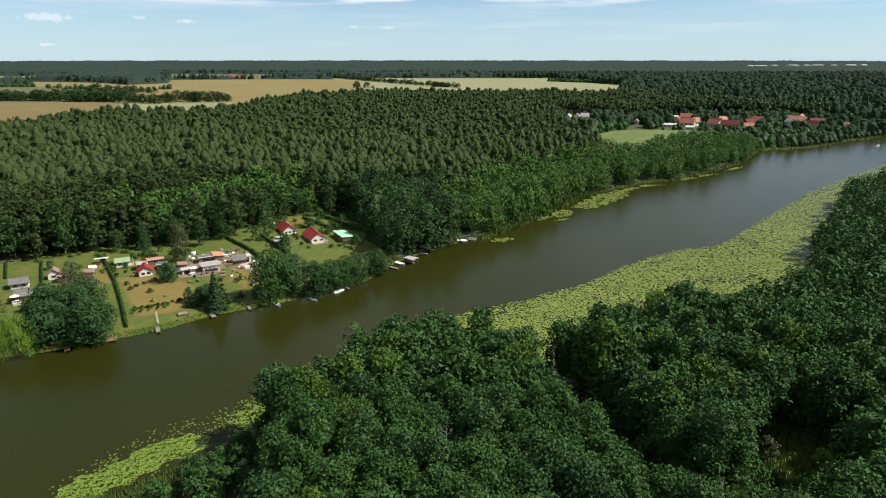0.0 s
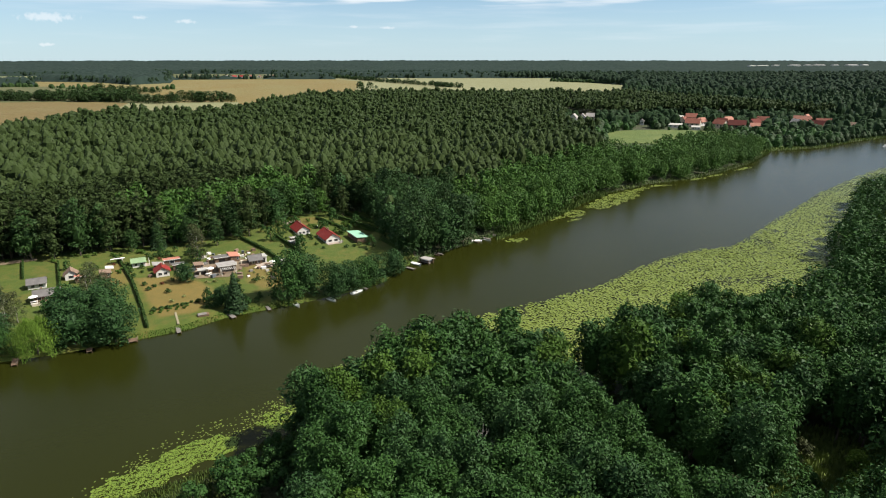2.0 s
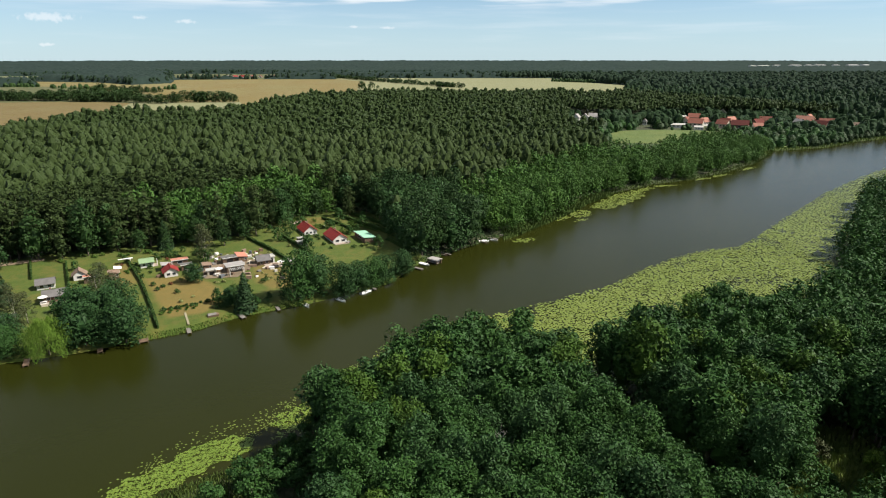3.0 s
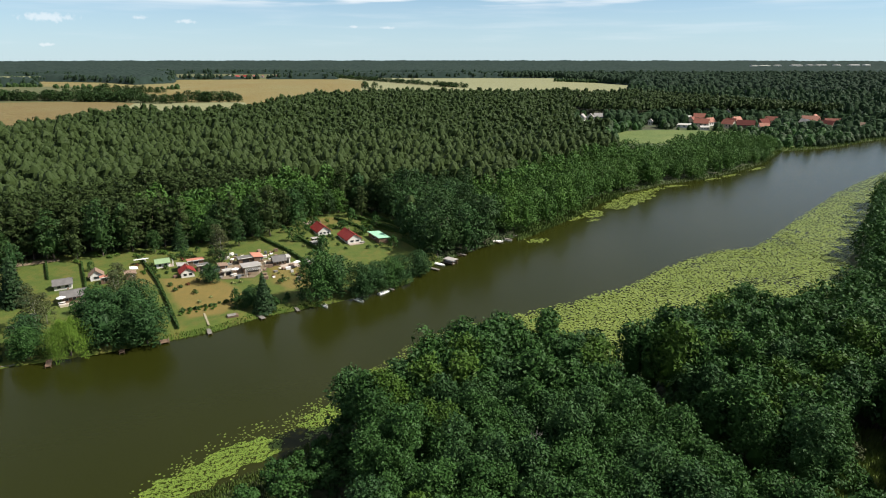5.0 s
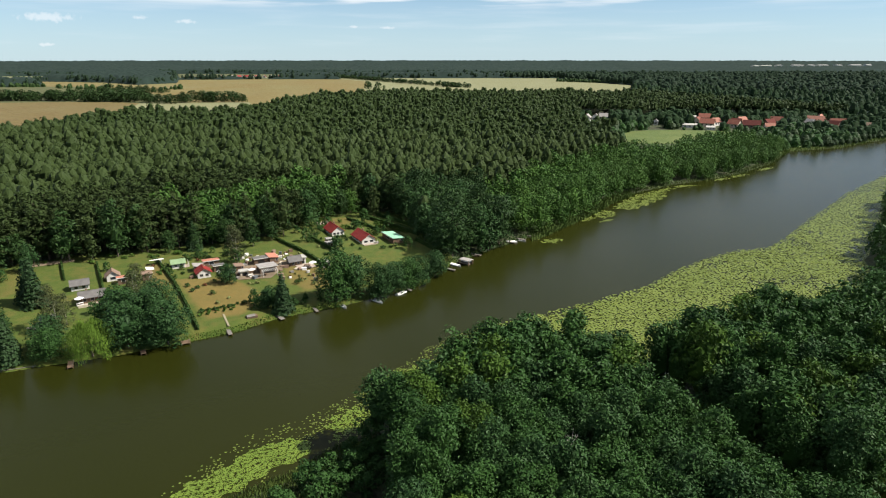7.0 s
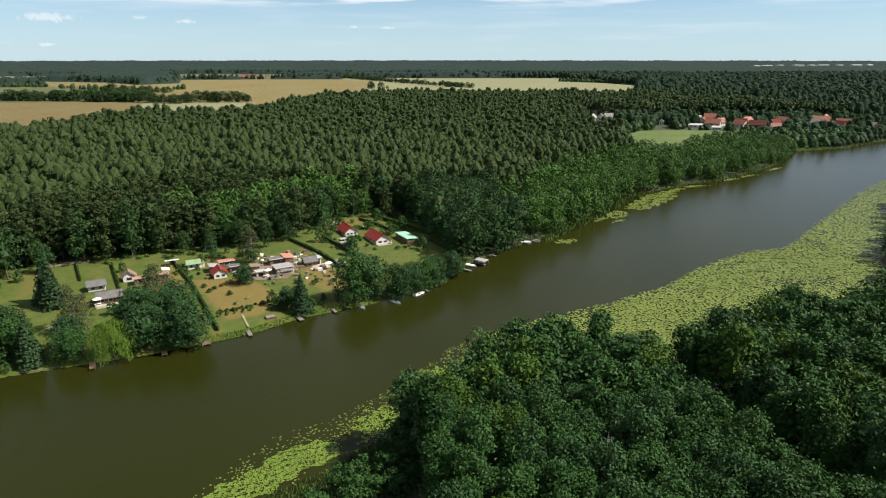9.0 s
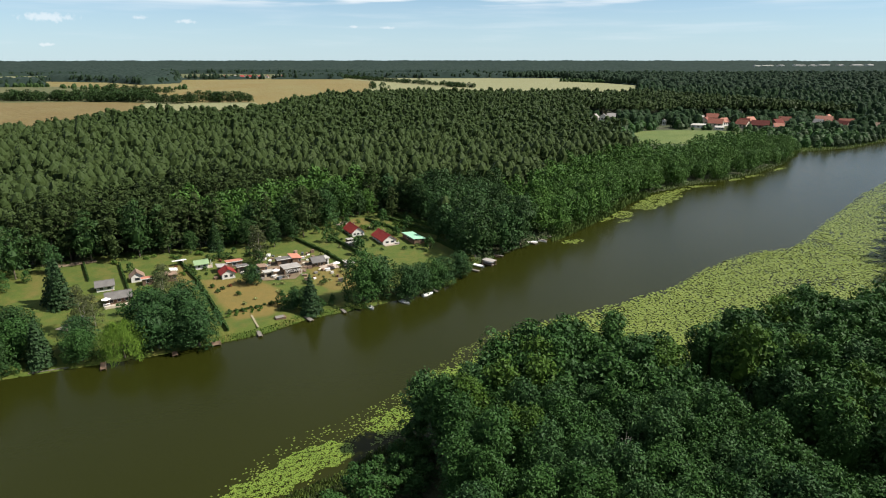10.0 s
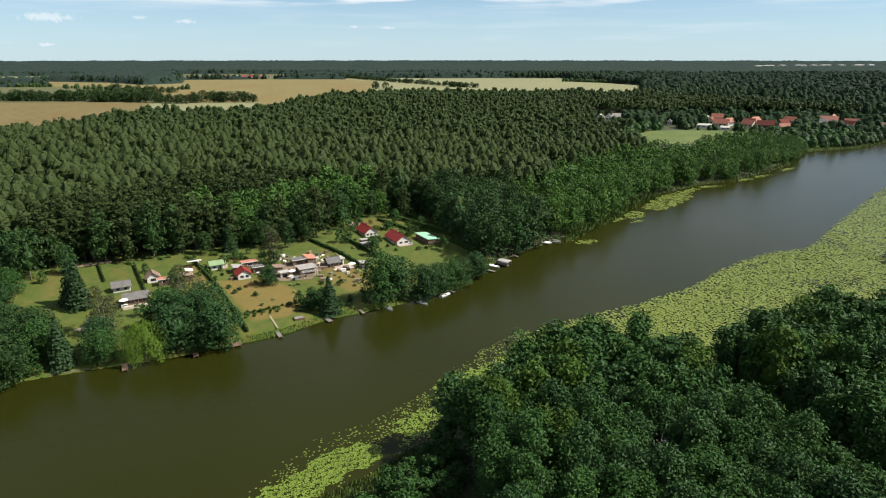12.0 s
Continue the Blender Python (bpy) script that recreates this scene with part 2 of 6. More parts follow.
tagged(new("ground", grid_mesh("ground", spaced(-200, 300, 3.5, 4850), spaced(60, 520, 3.5, 4850), height, FLOOR)),
       "brown and green forest floor round a long lake", "ground", kind="structure")
lake_xs = np.arange(-900, 1201, 15.0)
tagged(new("water", grid_mesh("water", lake_xs, np.arange(-400, 1100, 15.0), lambda x, y: x * 0, WATER, lambda x, y: (shore(x, y)[0] < 14) & (shore(x, y)[1] < 14))),
       "calm olive-brown lake with a faint ripple", "lake", kind="structure")


def drape(name, poly, mat, lift, step, label, category):
    """A sheet of land in the outline poly, laid on the ground; triangulated along its true outline."""
    bm = bmesh.new()
    f = bm.faces.new([bm.verts.new((x, y, 0)) for x, y in poly])
    xs, ys = [p[0] for p in poly], [p[1] for p in poly]
    for axis, lo, hi in ((0, min(xs), max(xs)), (1, min(ys), max(ys))):
        a = lo + step
        while a < hi:
            co, no = ((a, 0, 0), (1, 0, 0)) if axis == 0 else ((0, a, 0), (0, 1, 0))
            bmesh.ops.bisect_plane(bm, geom=bm.verts[:] + bm.edges[:] + bm.faces[:], plane_co=co, plane_no=no)
            a += step
    vs = np.array([v.co for v in bm.verts])
    zs = height(vs[:, 0], vs[:, 1]) + lift
    for v, z in zip(bm.verts, zs):
        v.co.z = z
    bm.normal_update()
    if sum(f.normal.z for f in bm.faces) < 0:
        bmesh.ops.reverse_faces(bm, faces=bm.faces[:])
    me = bpy.data.meshes.new(name)
    bm.to_mesh(me)
    bm.free()
    me.materials.append(mat)
    return tagged(new(name, me), label, category, kind="structure")


FIELDS = [
    ("field_1", [(-800, 763), (-556, 763), (-480, 773), (-424, 773), (-385, 753), (-330, 600), (-262, 530), (-274, 500), (-296, 466), (-300, 425), (-331, 381), (-420, 330), (-800, 420)], BROWN, "brownish mown field between forest and hedge"),
    ("field_2", [(-343, 763), (-396, 815), (-403, 887), (-479, 973), (-512, 1118), (-642, 1284), (-598, 1371), (-681, 1586), (-459, 1628), (-284, 1628), (-183, 1436), (-161, 1118), (-105, 800), (-113, 735), (-155, 708), (-176, 665), (-183, 587), (-258, 770)], GRAIN, "wide golden field of ripe grain"),
    ("field_3", [(-331, 1770), (-146, 1720), (69, 1720), (291, 1720), (281, 1545), (361, 1257), (240, 860), (190, 826), (147, 840), (31, 800), (-105, 800), (-161, 1118), (-183, 1436), (-284, 1628)], PALE, "pale yellow-green field before the far woods"),
    ("field_4", [(-800, 763), (-556, 763), (-480, 773), (-424, 773), (-385, 753), (-343, 763), (-396, 815), (-403, 887), (-479, 973), (-541, 1000), (-620, 1085), (-700, 1190), (-783, 1207), (-848, 1184), (-1200, 1200), (-1300, 1000)], GRASSY, "pale green meadows beyond a row of trees"),
    ("field_5", [(-966, 1471), (-772, 1403), (-642, 1284), (-512, 1118), (-479, 973), (-541, 1000), (-620, 1085), (-700, 1190), (-783, 1207)], GRAIN, "strip of ripe grain between woods"),
    ("field_6", [(-1322, 1879), (-1146, 1908), (-1008, 1673), (-966, 1471), (-880, 1330), (-1080, 1290), (-1260, 1420)], PALE, "small pale field among far woods"),
    ("field_7", [(-986, 2180), (-763, 2180), (-597, 2142), (342, 2002), (305, 1796), (-321, 1850), (-459, 1640), (-681, 1600), (-836, 1938)], GRASSY, "green strip of far fields round a hamlet"),
    ("field_8", [(-385, 753), (-343, 763), (-258, 770), (-183, 587), (-207, 540), (-245, 512), (-262, 530), (-330, 600)], PALE, "pale mown strip along the forest edge"),
]
for name, poly, mat, text in FIELDS:
    drape(name, poly, mat, 0.6, 60, text, "field")
FIELD_POLYS = [f[1] for f in FIELDS]
VILLAGE_MEADOW = [(143, 568), (163, 594), (201, 604), (250, 600), (262, 580), (248, 545), (225, 512), (133, 508)]
drape("meadow", VILLAGE_MEADOW, MEADOW, 0.15, 12, "light green meadow beside the village", "meadow")

# ---- trees ----
rng = np.random.default_rng(7)


def sprays(centre, normal, size, r, long=1.0, bulge=None):
    """Three-cornered leaf sprays, twice as many for the same count of triangles as cards."""
    return cards(centre, normal, size * 1.15, r, long, bulge)[:, [0, 1, 2, 4]]


def cards(centre, normal, size, r, long=1.0, bulge=None):
    """Small bent leaf clumps, one for each centre, facing normal: four corners, and the way that the foliage bulges there."""
    n = len(centre)
    normal = normal / np.maximum(np.linalg.norm(normal, axis=1, keepdims=True), 1e-6)
    bulge = normal if bulge is None else bulge / np.maximum(np.linalg.norm(bulge, axis=1, keepdims=True), 1e-6)
    normal = np.where((normal * bulge).sum(1, keepdims=True) < 0, -normal, normal)
    other = r.normal(size=(n, 3))
    a = np.cross(normal, other)
    a /= np.maximum(np.linalg.norm(a, axis=1, keepdims=True), 1e-6)
    b = np.cross(normal, a)
    s = (size * r.uniform(0.6, 1.35, n))[:, None]
    bend = normal * s * r.uniform(-0.25, 0.35, (n, 1))
    return np.stack([centre - a * s * long * 0.55, centre - b * s * 0.42 + bend, centre + a * s * long * 0.5, centre + b * s * 0.48 + bend * 0.7, 0.74 * bulge + 0.26 * normal], 1)


def crown_core(tall, base, wide, seed, size=0.68):
    """The dense inner twigs and leaves of a crown: an uneven lump."""
    r = np.random.default_rng(seed)
    v, f, rings, sides = [], [], 6, 8
    for i in range(rings + 1):
        s = i / rings
        w = wide * size * math.sin(math.pi * min(max(s, 0.04), 0.96)) ** 0.6
        for k in range(sides):
            a, q = 2 * math.pi * k / sides, w * r.uniform(0.7, 1.15)
            v.append((math.cos(a) * q, math.sin(a) * q, base + (tall - base) * (0.1 + 0.72 * s)))
    for i in range(rings):
        f += [(i * sides + k, i * sides + (k + 1) % sides, (i + 1) * sides + (k + 1) % sides, (i + 1) * sides + k) for k in range(sides)]
    t = np.array(v)[np.array([t for q in f for t in ((q[0], q[1], q[2]), (q[0], q[2], q[3]))])]
    return np.concatenate([t, t.mean(1, keepdims=True) - (0, 0, base + (tall - base) * 0.45)], 1)


def ball(r, n):
    d = r.normal(size=(n, 3))
    return d / np.linalg.norm(d, axis=1, keepdims=True)


def broad_crown(seed, tall, base, wide, lobes, count, size, top=0.62, leaf=None):
    """Leaf clumps of a broad-leaved crown: many lobes on limbs from base to top, dense on their outer and upper sides."""
    r = np.random.default_rng(seed)
    s = (np.arange(lobes) + r.uniform(0, 1, lobes)) / lobes
    rad = wide * r.uniform(0.24, 0.42, lobes)
    full = np.sqrt(np.clip(1 - ((s - (1 - top)) / np.where(s > 1 - top, top * 1.02, 0.75)) ** 2, 0, 1))
    a = np.arange(lobes) * 2.4 + r.uniform(-0.5, 0.5, lobes)
    out = np.maximum(wide * full - rad * 0.8, 0) * np.sqrt(r.uniform(0.35, 1, lobes))
    c = np.stack([np.cos(a) * out, np.sin(a) * out, base + rad * 0.6 + (tall - base - rad * 1.4) * s], 1)
    pick = r.choice(lobes, count, p=rad ** 2 / (rad ** 2).sum())
    o = ball(r, count)
    o[:, 2] = np.where(r.random(count) < 0.6, np.abs(o[:, 2]), o[:, 2])
    p = c[pick] + o * rad[pick][:, None] * r.uniform(0.7, 1.15, (count, 1)) * np.array([1, 1, 0.85])
    return (leaf or cards)(p, o + 0.5 * r.normal(size=(count, 3)) + (0, 0, 0.4), size, r, 1.0, o + 0.7 * (p - (0, 0, base + (tall - base) * 0.4)) / wide)


def alder_crown(seed, tall, base, wide, lobes, count, size):
    """Leaf sprays of an alder: a ragged head of many small boughs of uneven reach, with gaps between them."""
    r = np.random.default_rng(seed)
    s = np.sqrt((np.arange(lobes) + r.uniform(0, 1, lobes)) / lobes)
    rad = wide * r.uniform(0.2, 0.44, lobes)
    full = np.sqrt(np.clip(1 - ((s - 0.35) / 0.68) ** 2, 0.02, 1)) * r.uniform(0.7, 1.1, lobes)
    a = np.arange(lobes) * 2.4 + r.uniform(-0.6, 0.6, lobes)
    skew = 1 + 0.22 * np.sin(a * 2 + seed) + 0.14 * np.sin(a * 3 + 2 * seed)
    out = np.maximum(wide * full * skew - rad * 0.5, 0) * np.sqrt(r.uniform(0.5, 1, lobes))
    c = np.stack([np.cos(a) * out, np.sin(a) * out, base + (tall - base - rad) * s + r.normal(0, 0.5, lobes)], 1)
    pick = r.choice(lobes, count, p=rad ** 1.7 / (rad ** 1.7).sum())
    o = ball(r, count)
    o[:, 2] = np.where(r.random(count) < 0.6, np.abs(o[:, 2]), o[:, 2])
    p = c[pick] + o * rad[pick][:, None] * (r.uniform(0.55, 1.15, (count, 1)) + 0.35 * (r.random((count, 1)) < 0.12)) * np.array([1, 1, 0.9])
    return sprays(p, o + 0.6 * r.normal(size=(count, 3)) + (0, 0, 0.35), size, r, 1.0, o + 0.6 * (p - (0, 0, base + (tall - base) * 0.55)) / wide)


def pine_crown(seed, tall, base, wide, count, size):
    """Needle clumps of a Scots pine: loose flat-bottomed tufts on upswept limbs, narrowing to a rounded top."""
    r = np.random.default_rng(seed)
    tufts = 17
    s = (np.arange(tufts) + r.uniform(0, 1, tufts)) / tufts
    rad = wide * (0.4 - 0.16 * s) * r.uniform(0.75, 1.2, tufts)
    a = np.arange(tufts) * 2.4 + r.uniform(-0.6, 0.6, tufts)
    out = wide * np.clip(1.02 - s, 0, 1) ** 0.75 * r.uniform(0.45, 0.85, tufts)
    c = np.stack([np.cos(a) * out, np.sin(a) * out, base + (tall - base - 0.5) * s], 1)
    pick = r.choice(tufts, count, p=rad ** 2 / (rad ** 2).sum())
    o = ball(r, count)
    o[:, 2] = np.where(r.random(count) < 0.75, np.abs(o[:, 2]), o[:, 2])
    p = c[pick] + o * rad[pick][:, None] * r.uniform(0.6, 1.1, (count, 1)) * np.array([1, 1, 0.75])
    return sprays(p, o + 0.3 * r.normal(size=(count, 3)) + (0, 0, 0.8), size, r, 1.25, 0.5 * o + np.stack([p[:, 0] / wide, p[:, 1] / wide, np.full(count, 0.55)], 1))


def dome_crown(seed, tall, base, wide, sides, rings, count, size, sharp=0.7):
    """A distant crown: an uneven rounded cone, shaggy with leaf sprays."""
    r = np.random.default_rng(seed)
    s = np.sin(np.pi / 2 * np.arange(rings) / rings)[:, None]
    a = 2 * np.pi * (np.arange(sides)[None, :] + 0.5 * (np.arange(rings) % 2)[:, None]) / sides + r.uniform(-0.2, 0.2, (rings, sides))
    w = wide * np.clip(1 - s * s, 0.02, 1) ** sharp * np.where(s == 0, 0.9, 1.0) * r.uniform(0.7, 1.12, (rings, sides))
    v = np.stack([np.cos(a) * w, np.sin(a) * w, base + (tall - base) * (s + r.uniform(-0.28, 0.28, (rings, sides)) / rings)], -1)
    tip = np.array([r.uniform(-0.3, 0.3), r.uniform(-0.3, 0.3), tall])
    tris = []
    for i in range(rings):
        for k in range(sides):
            j = (k + 1) % sides
            if i + 1 < rings:
                tris += [(v[i, k], v[i, j], v[i + 1, j]), (v[i, k], v[i + 1, j], v[i + 1, k])]
            else:
                tris.append((v[i, k], v[i, j], tip))
    tris = np.array(tris)
    c = tris.mean(1)
    out = np.stack([c[:, 0] / wide, c[:, 1] / wide, 0.25 + 0.75 * (c[:, 2] - base) / (tall - base)], 1)
    body = np.concatenate([tris, out[:, None] / np.linalg.norm(out, axis=1)[:, None, None] + r.normal(0, 0.22, (len(tris), 1, 3))], 1)
    u, t = r.random(count) ** 1.3, r.uniform(0, 6.28, count)
    d = wide * np.clip(1.03 - u * u, 0.03, 1) ** sharp * r.uniform(0.88, 1.12, count)
    p = np.stack([np.cos(t) * d, np.sin(t) * d, base + (tall - base) * u + r.uniform(-0.3, 0.3, count)], 1)
    o = np.stack([np.cos(t) * (1.05 - u), np.sin(t) * (1.05 - u), 0.3 + 0.6 * u], 1)
    return np.concatenate([body, sprays(p, o + 0.35 * r.normal(size=(count, 3)), size, r, 1.1, o)])


def spruce_crown(seed, tall, wide, count, size):
    r = np.random.default_rng(seed)
    s = 1 - np.sqrt(r.random(count))
    s = (np.floor(s * 14) + r.normal(0.5, 0.2, count)) / 14
    d = wide * np.clip(1.02 - s, 0.03, 1) * r.uniform(0.5, 1.05, count)
    turn = r.uniform(0, 2 * np.pi, count)
    p = np.stack([np.cos(turn) * d, np.sin(turn) * d, 0.8 + (tall - 0.8) * s - 0.22 * d], 1)
    o = np.stack([np.cos(turn), np.sin(turn), np.full(count, 0.7)], 1)
    return cards(p, o + 0.45 * r.normal(size=(count, 3)), size, r, 1.4, o)


def willow_crown(seed, tall, wide, count, size):
    """Long hanging strands of leaves over a rounded head."""
    r = np.random.default_rng(seed)
    strands = count // 14
    turn, reach = r.uniform(0, 6.28, strands), np.sqrt(r.uniform(0.05, 1, strands))
    lobe = 1 + 0.16 * np.sin(turn * 3 + seed) + 0.1 * np.sin(turn * 7)
    k = r.integers(strands, size=count)
    drop = r.random(count) * np.where(reach[k] > 0.6, 1.0, 0.35)
    top = tall * (0.62 + 0.38 * np.sqrt(1 - 0.85 * reach[k] ** 2)) * (0.92 + 0.12 * np.sin(turn[k] * 5))
    d = wide * reach[k] * lobe[k] * (1 + 0.08 * drop)
    p = np.stack([np.cos(turn[k]) * d, np.sin(turn[k]) * d, top - drop * tall * 0.62], 1) + r.normal(0, 0.16, (count, 3))
    out = np.stack([np.cos(turn[k]), np.sin(turn[k]), np.full(count, 0.6)], 1)
    q = cards(p, out + 0.6 * r.normal(size=(count, 3)), size, r, 1.0, out)
    m = q[:, :4].mean(1, keepdims=True)
    return np.concatenate([m + (q[:, :4] - m) * np.array([0.6, 0.6, 2.6]), q[:, 4:]], 1)


def tube(points, radii, sides=6):
    """Verts and quads of a tapering limb along points."""
    points = [Vector(p) for p in points]
    v, f = [], []
    for i, (p, rad) in enumerate(zip(points, radii)):
        d = (points[min(i + 1, len(points) - 1)] - points[max(i - 1, 0)]).normalized()
        a = d.cross(Vector((0.3, 0.9, 0.1)) if abs(d.y) < 0.9 else Vector((1, 0, 0))).normalized()
        b = d.cross(a)
        for k in range(sides):
            t = 2 * math.pi * k / sides
            v.append(p + a * rad * math.cos(t) + b * rad * math.sin(t))
        if i:
            o = (i - 1) * sides
            f += [(o + k, o + (k + 1) % sides, o + sides + (k + 1) % sides, o + sides + k) for k in range(sides)]
    return [tuple(p) for p in v], f


def joined_tubes(name, tubes, mat):
    v, f = [], []
    for tv, tf in tubes:
        f += [tuple(i + len(v) for i in q) for q in tf]
        v += tv
    return fast_mesh(name, v, f, [mat], True)


def trunk_mesh(seed, tall, thick, limbs, mat, base=0.35, sides=5):
    r = random.Random(seed)
    bend = [(0, 0)]
    for i in range(5):
        bend.append((bend[-1][0] + r.uniform(-0.15, 0.15), bend[-1][1] + r.uniform(-0.15, 0.15)))
    pts = [(bend[i][0], bend[i][1], -0.3 + (tall * 0.9) * i / 5) for i in range(6)]
    tubes = [tube(pts, [thick * (1 - 0.17 * i) * (1.25 if i == 0 else 1) for i in range(6)], sides)]
    for i in range(limbs):
        s = base + (0.85 - base) * i / max(limbs - 1, 1)
        k = min(int(s * 5), 4)
        x, y = pts[k][0], pts[k][1]
        z = tall * 0.9 * s
        t = i * 2.4 + r.uniform(-0.4, 0.4)
        reach = tall * 0.2 * (1.15 - s) + 0.6
        tubes.append(tube([(x, y, z), (x + math.cos(t) * reach * 0.5, y + math.sin(t) * reach * 0.5, z + reach * 0.35), (x + math.cos(t) * reach, y + math.sin(t) * reach, z + reach * 0.9)],
                          [thick * 0.4 * (1.2 - s), thick * 0.25 * (1.2 - s), 0.02], 4))
    return joined_tubes("trunk", tubes, mat)


def make_tree(name, trunk, crown, label, category="tree", group=""):
    root = tagged(new(name), label, category, group)
    for part_name, me in (("trunk", trunk), ("crown", crown)):
        new(part_name, me).parent = root
    return root


def plant(kinds, places, r, name, label, group, scale=(0.85, 1.15), sink=0.0):
    """A tree of one of the kinds [(trunk, crown)] at each place."""
    for x, y in places:
        trunk, crown = kinds[r.integers(len(kinds))]
        t = make_tree(name, trunk, crown, label, "tree", group)
        s = r.uniform(*scale)
        t.matrix_basis = Matrix.Translation((x, y, ground_at(x, y) - sink)) @ Matrix.Rotation(r.uniform(0, 6.28), 4, "Z") @ Matrix.Diagonal((s, s, s * r.uniform(0.92, 1.1), 1))


def scatter(xr, yr, step, r, keep, shake=0.33):
    """Places on a shaken grid that pass keep(x, y)."""
    gx, gy = np.meshgrid(np.arange(*xr, step), np.arange(*yr, step * 0.87))
    gx = gx + (np.arange(gx.shape[0]) % 2)[:, None] * step * 0.5
    x, y = (gx + r.uniform(-shake, shake, gx.shape) * step).ravel(), (gy + r.uniform(-shake, shake, gy.shape) * step).ravel()
    k = keep(x, y)
    return np.stack([x[k], y[k]], 1)


def forest(name, templates, places, r, mat, label, scale=(0.8, 1.2)):
    """One mesh of many trees, out of card templates."""
    z = height(places[:, 0], places[:, 1])
    pick = r.integers(len(templates), size=len(places))
    out = []
    for k, q in enumerate(templates):
        sel = np.where(pick == k)[0]
        if not len(sel):
            continue
        a, s, h = r.uniform(0, 6.28, len(sel)), r.uniform(*scale, len(sel)), r.uniform(0.88, 1.1, len(sel))
        c, sn = np.cos(a)[:, None, None], np.sin(a)[:, None, None]
        x, y = q[None, :, :, 0], q[None, :, :, 1]
        k = q.shape[1] - 1
        stay = (np.arange(k + 1) < k)[None, None, :]        # the last row is a direction: it turns, but stays at its length
        sc = np.where(stay, s[:, None, None], 1.0)
        w = np.stack([(x * c - y * sn) * sc + stay * places[sel, 0][:, None, None], (x * sn + y * c) * sc + stay * places[sel, 1][:, None, None],
                      q[None, :, :, 2] * np.where(stay, (s * h)[:, None, None], 1.0) + stay * z[sel][:, None, None]], -1)
        out.append(w.reshape(-1, q.shape[1], 3))
    return tagged(new(name, cards_mesh(name, np.concatenate(out), mat)), label, "forest", kind="stuff")


def patchy(x, y, size, seed):
    """A smooth field of patches from 0 to 1."""
    r = np.random.default_rng(seed)
    v = np.zeros(np.asarray(x).shape)
    for k in range(9):
        a, f = r.uniform(0, 6.28), r.uniform(0.6, 1.8) / size * 6.28
        v = v + np.sin((x * math.cos(a) + y * math.sin(a)) * f + r.uniform(0, 6.28))
    return 0.5 + v / 8


# gardens on the far bank: open ground, no wild trees
GARDENS = [(-190, 100), (-100, 130), (-66, 155), (-26, 180), (-14, 210), (-22, 222), (-30, 243), (-40, 272), (-58, 276), (-78, 258), (-86, 236), (-98, 226), (-120, 219), (-145, 212), (-166, 196), (-185, 188)]
VILLAGE = [(250, 482), (300, 500), (412, 570), (470, 610), (430, 700), (330, 720), (240, 710), (200, 672), (120, 690), (118, 640), (125, 516), (222, 520)]
FOREST_EDGE = [(-700, 300), (-331, 381), (-300, 427), (-292, 471), (-271, 527), (-245, 522), (-207, 549), (-183, 587), (-173, 670), (-155, 717), (-113, 745), (-76, 778), (31, 812), (147, 849), (190, 836), (238, 872), (330, 800), (420, 720)]


def in_any(x, y, polys):
    k = np.zeros(np.asarray(x).shape, bool)
    for p in polys:
        k |= inside(x, y, p)
    return k


def in_view(x, y, slack=14.0):
    """Within the land that the camera overlooks along its way."""
    return (np.abs(x + 16) < 0.76 * y + 26 + slack) & (y > 40)


# near bank: alder wood
near_r = np.random.default_rng(11)
alders, alders_beyond = [], []
for s in range(9):
    tall, wide = 14.2 + 0.6 * (s % 4), 3.9 + 0.45 * (s % 3)
    trunk, core = trunk_mesh(s, tall, 0.2, 6, BARK), crown_core(tall, 2.5, wide, s, 0.5)
    leaf = [ALDER, ALDER_BLUE, ALDER, ALDER, ALDER_BLUE, ALDER, ALDER, ALDER_YELLOW, ALDER][s]
    alders.append((trunk, cards_mesh("crown", np.concatenate([alder_crown(s, tall + 0.5, 3.0, wide, 34, 4000, 0.46), core]), leaf)))
    alders_beyond.append((trunk, cards_mesh("crown", np.concatenate([alder_crown(20 + s, tall + 0.5, 3.0, wide, 30, 1450, 0.7), core]), leaf)))


def near_wood(x, y):
    a, b = shore(x, y)
    off = x - (17.5 + np.maximum(112 - y, -12) * 0.33)
    gap = (off > 2) & (off < 9.5) & (y < 124)
    clearing = line_distance(x, y, [(64, 93), (49, 72)])[0] < 6.5
    bare = (np.hypot(x - 0.8, y - 81.5) < 4.6)
    return ~bare & (b > np.where(x < 25, 0.2, 1.5)) & in_view(x, y) & ~gap & ~clearing & (np.hypot(x - 173.3, y - 241.7) > 7) & (y > 56) & (x > -35 + np.clip(100 - y, 0, 30) * 0.36)


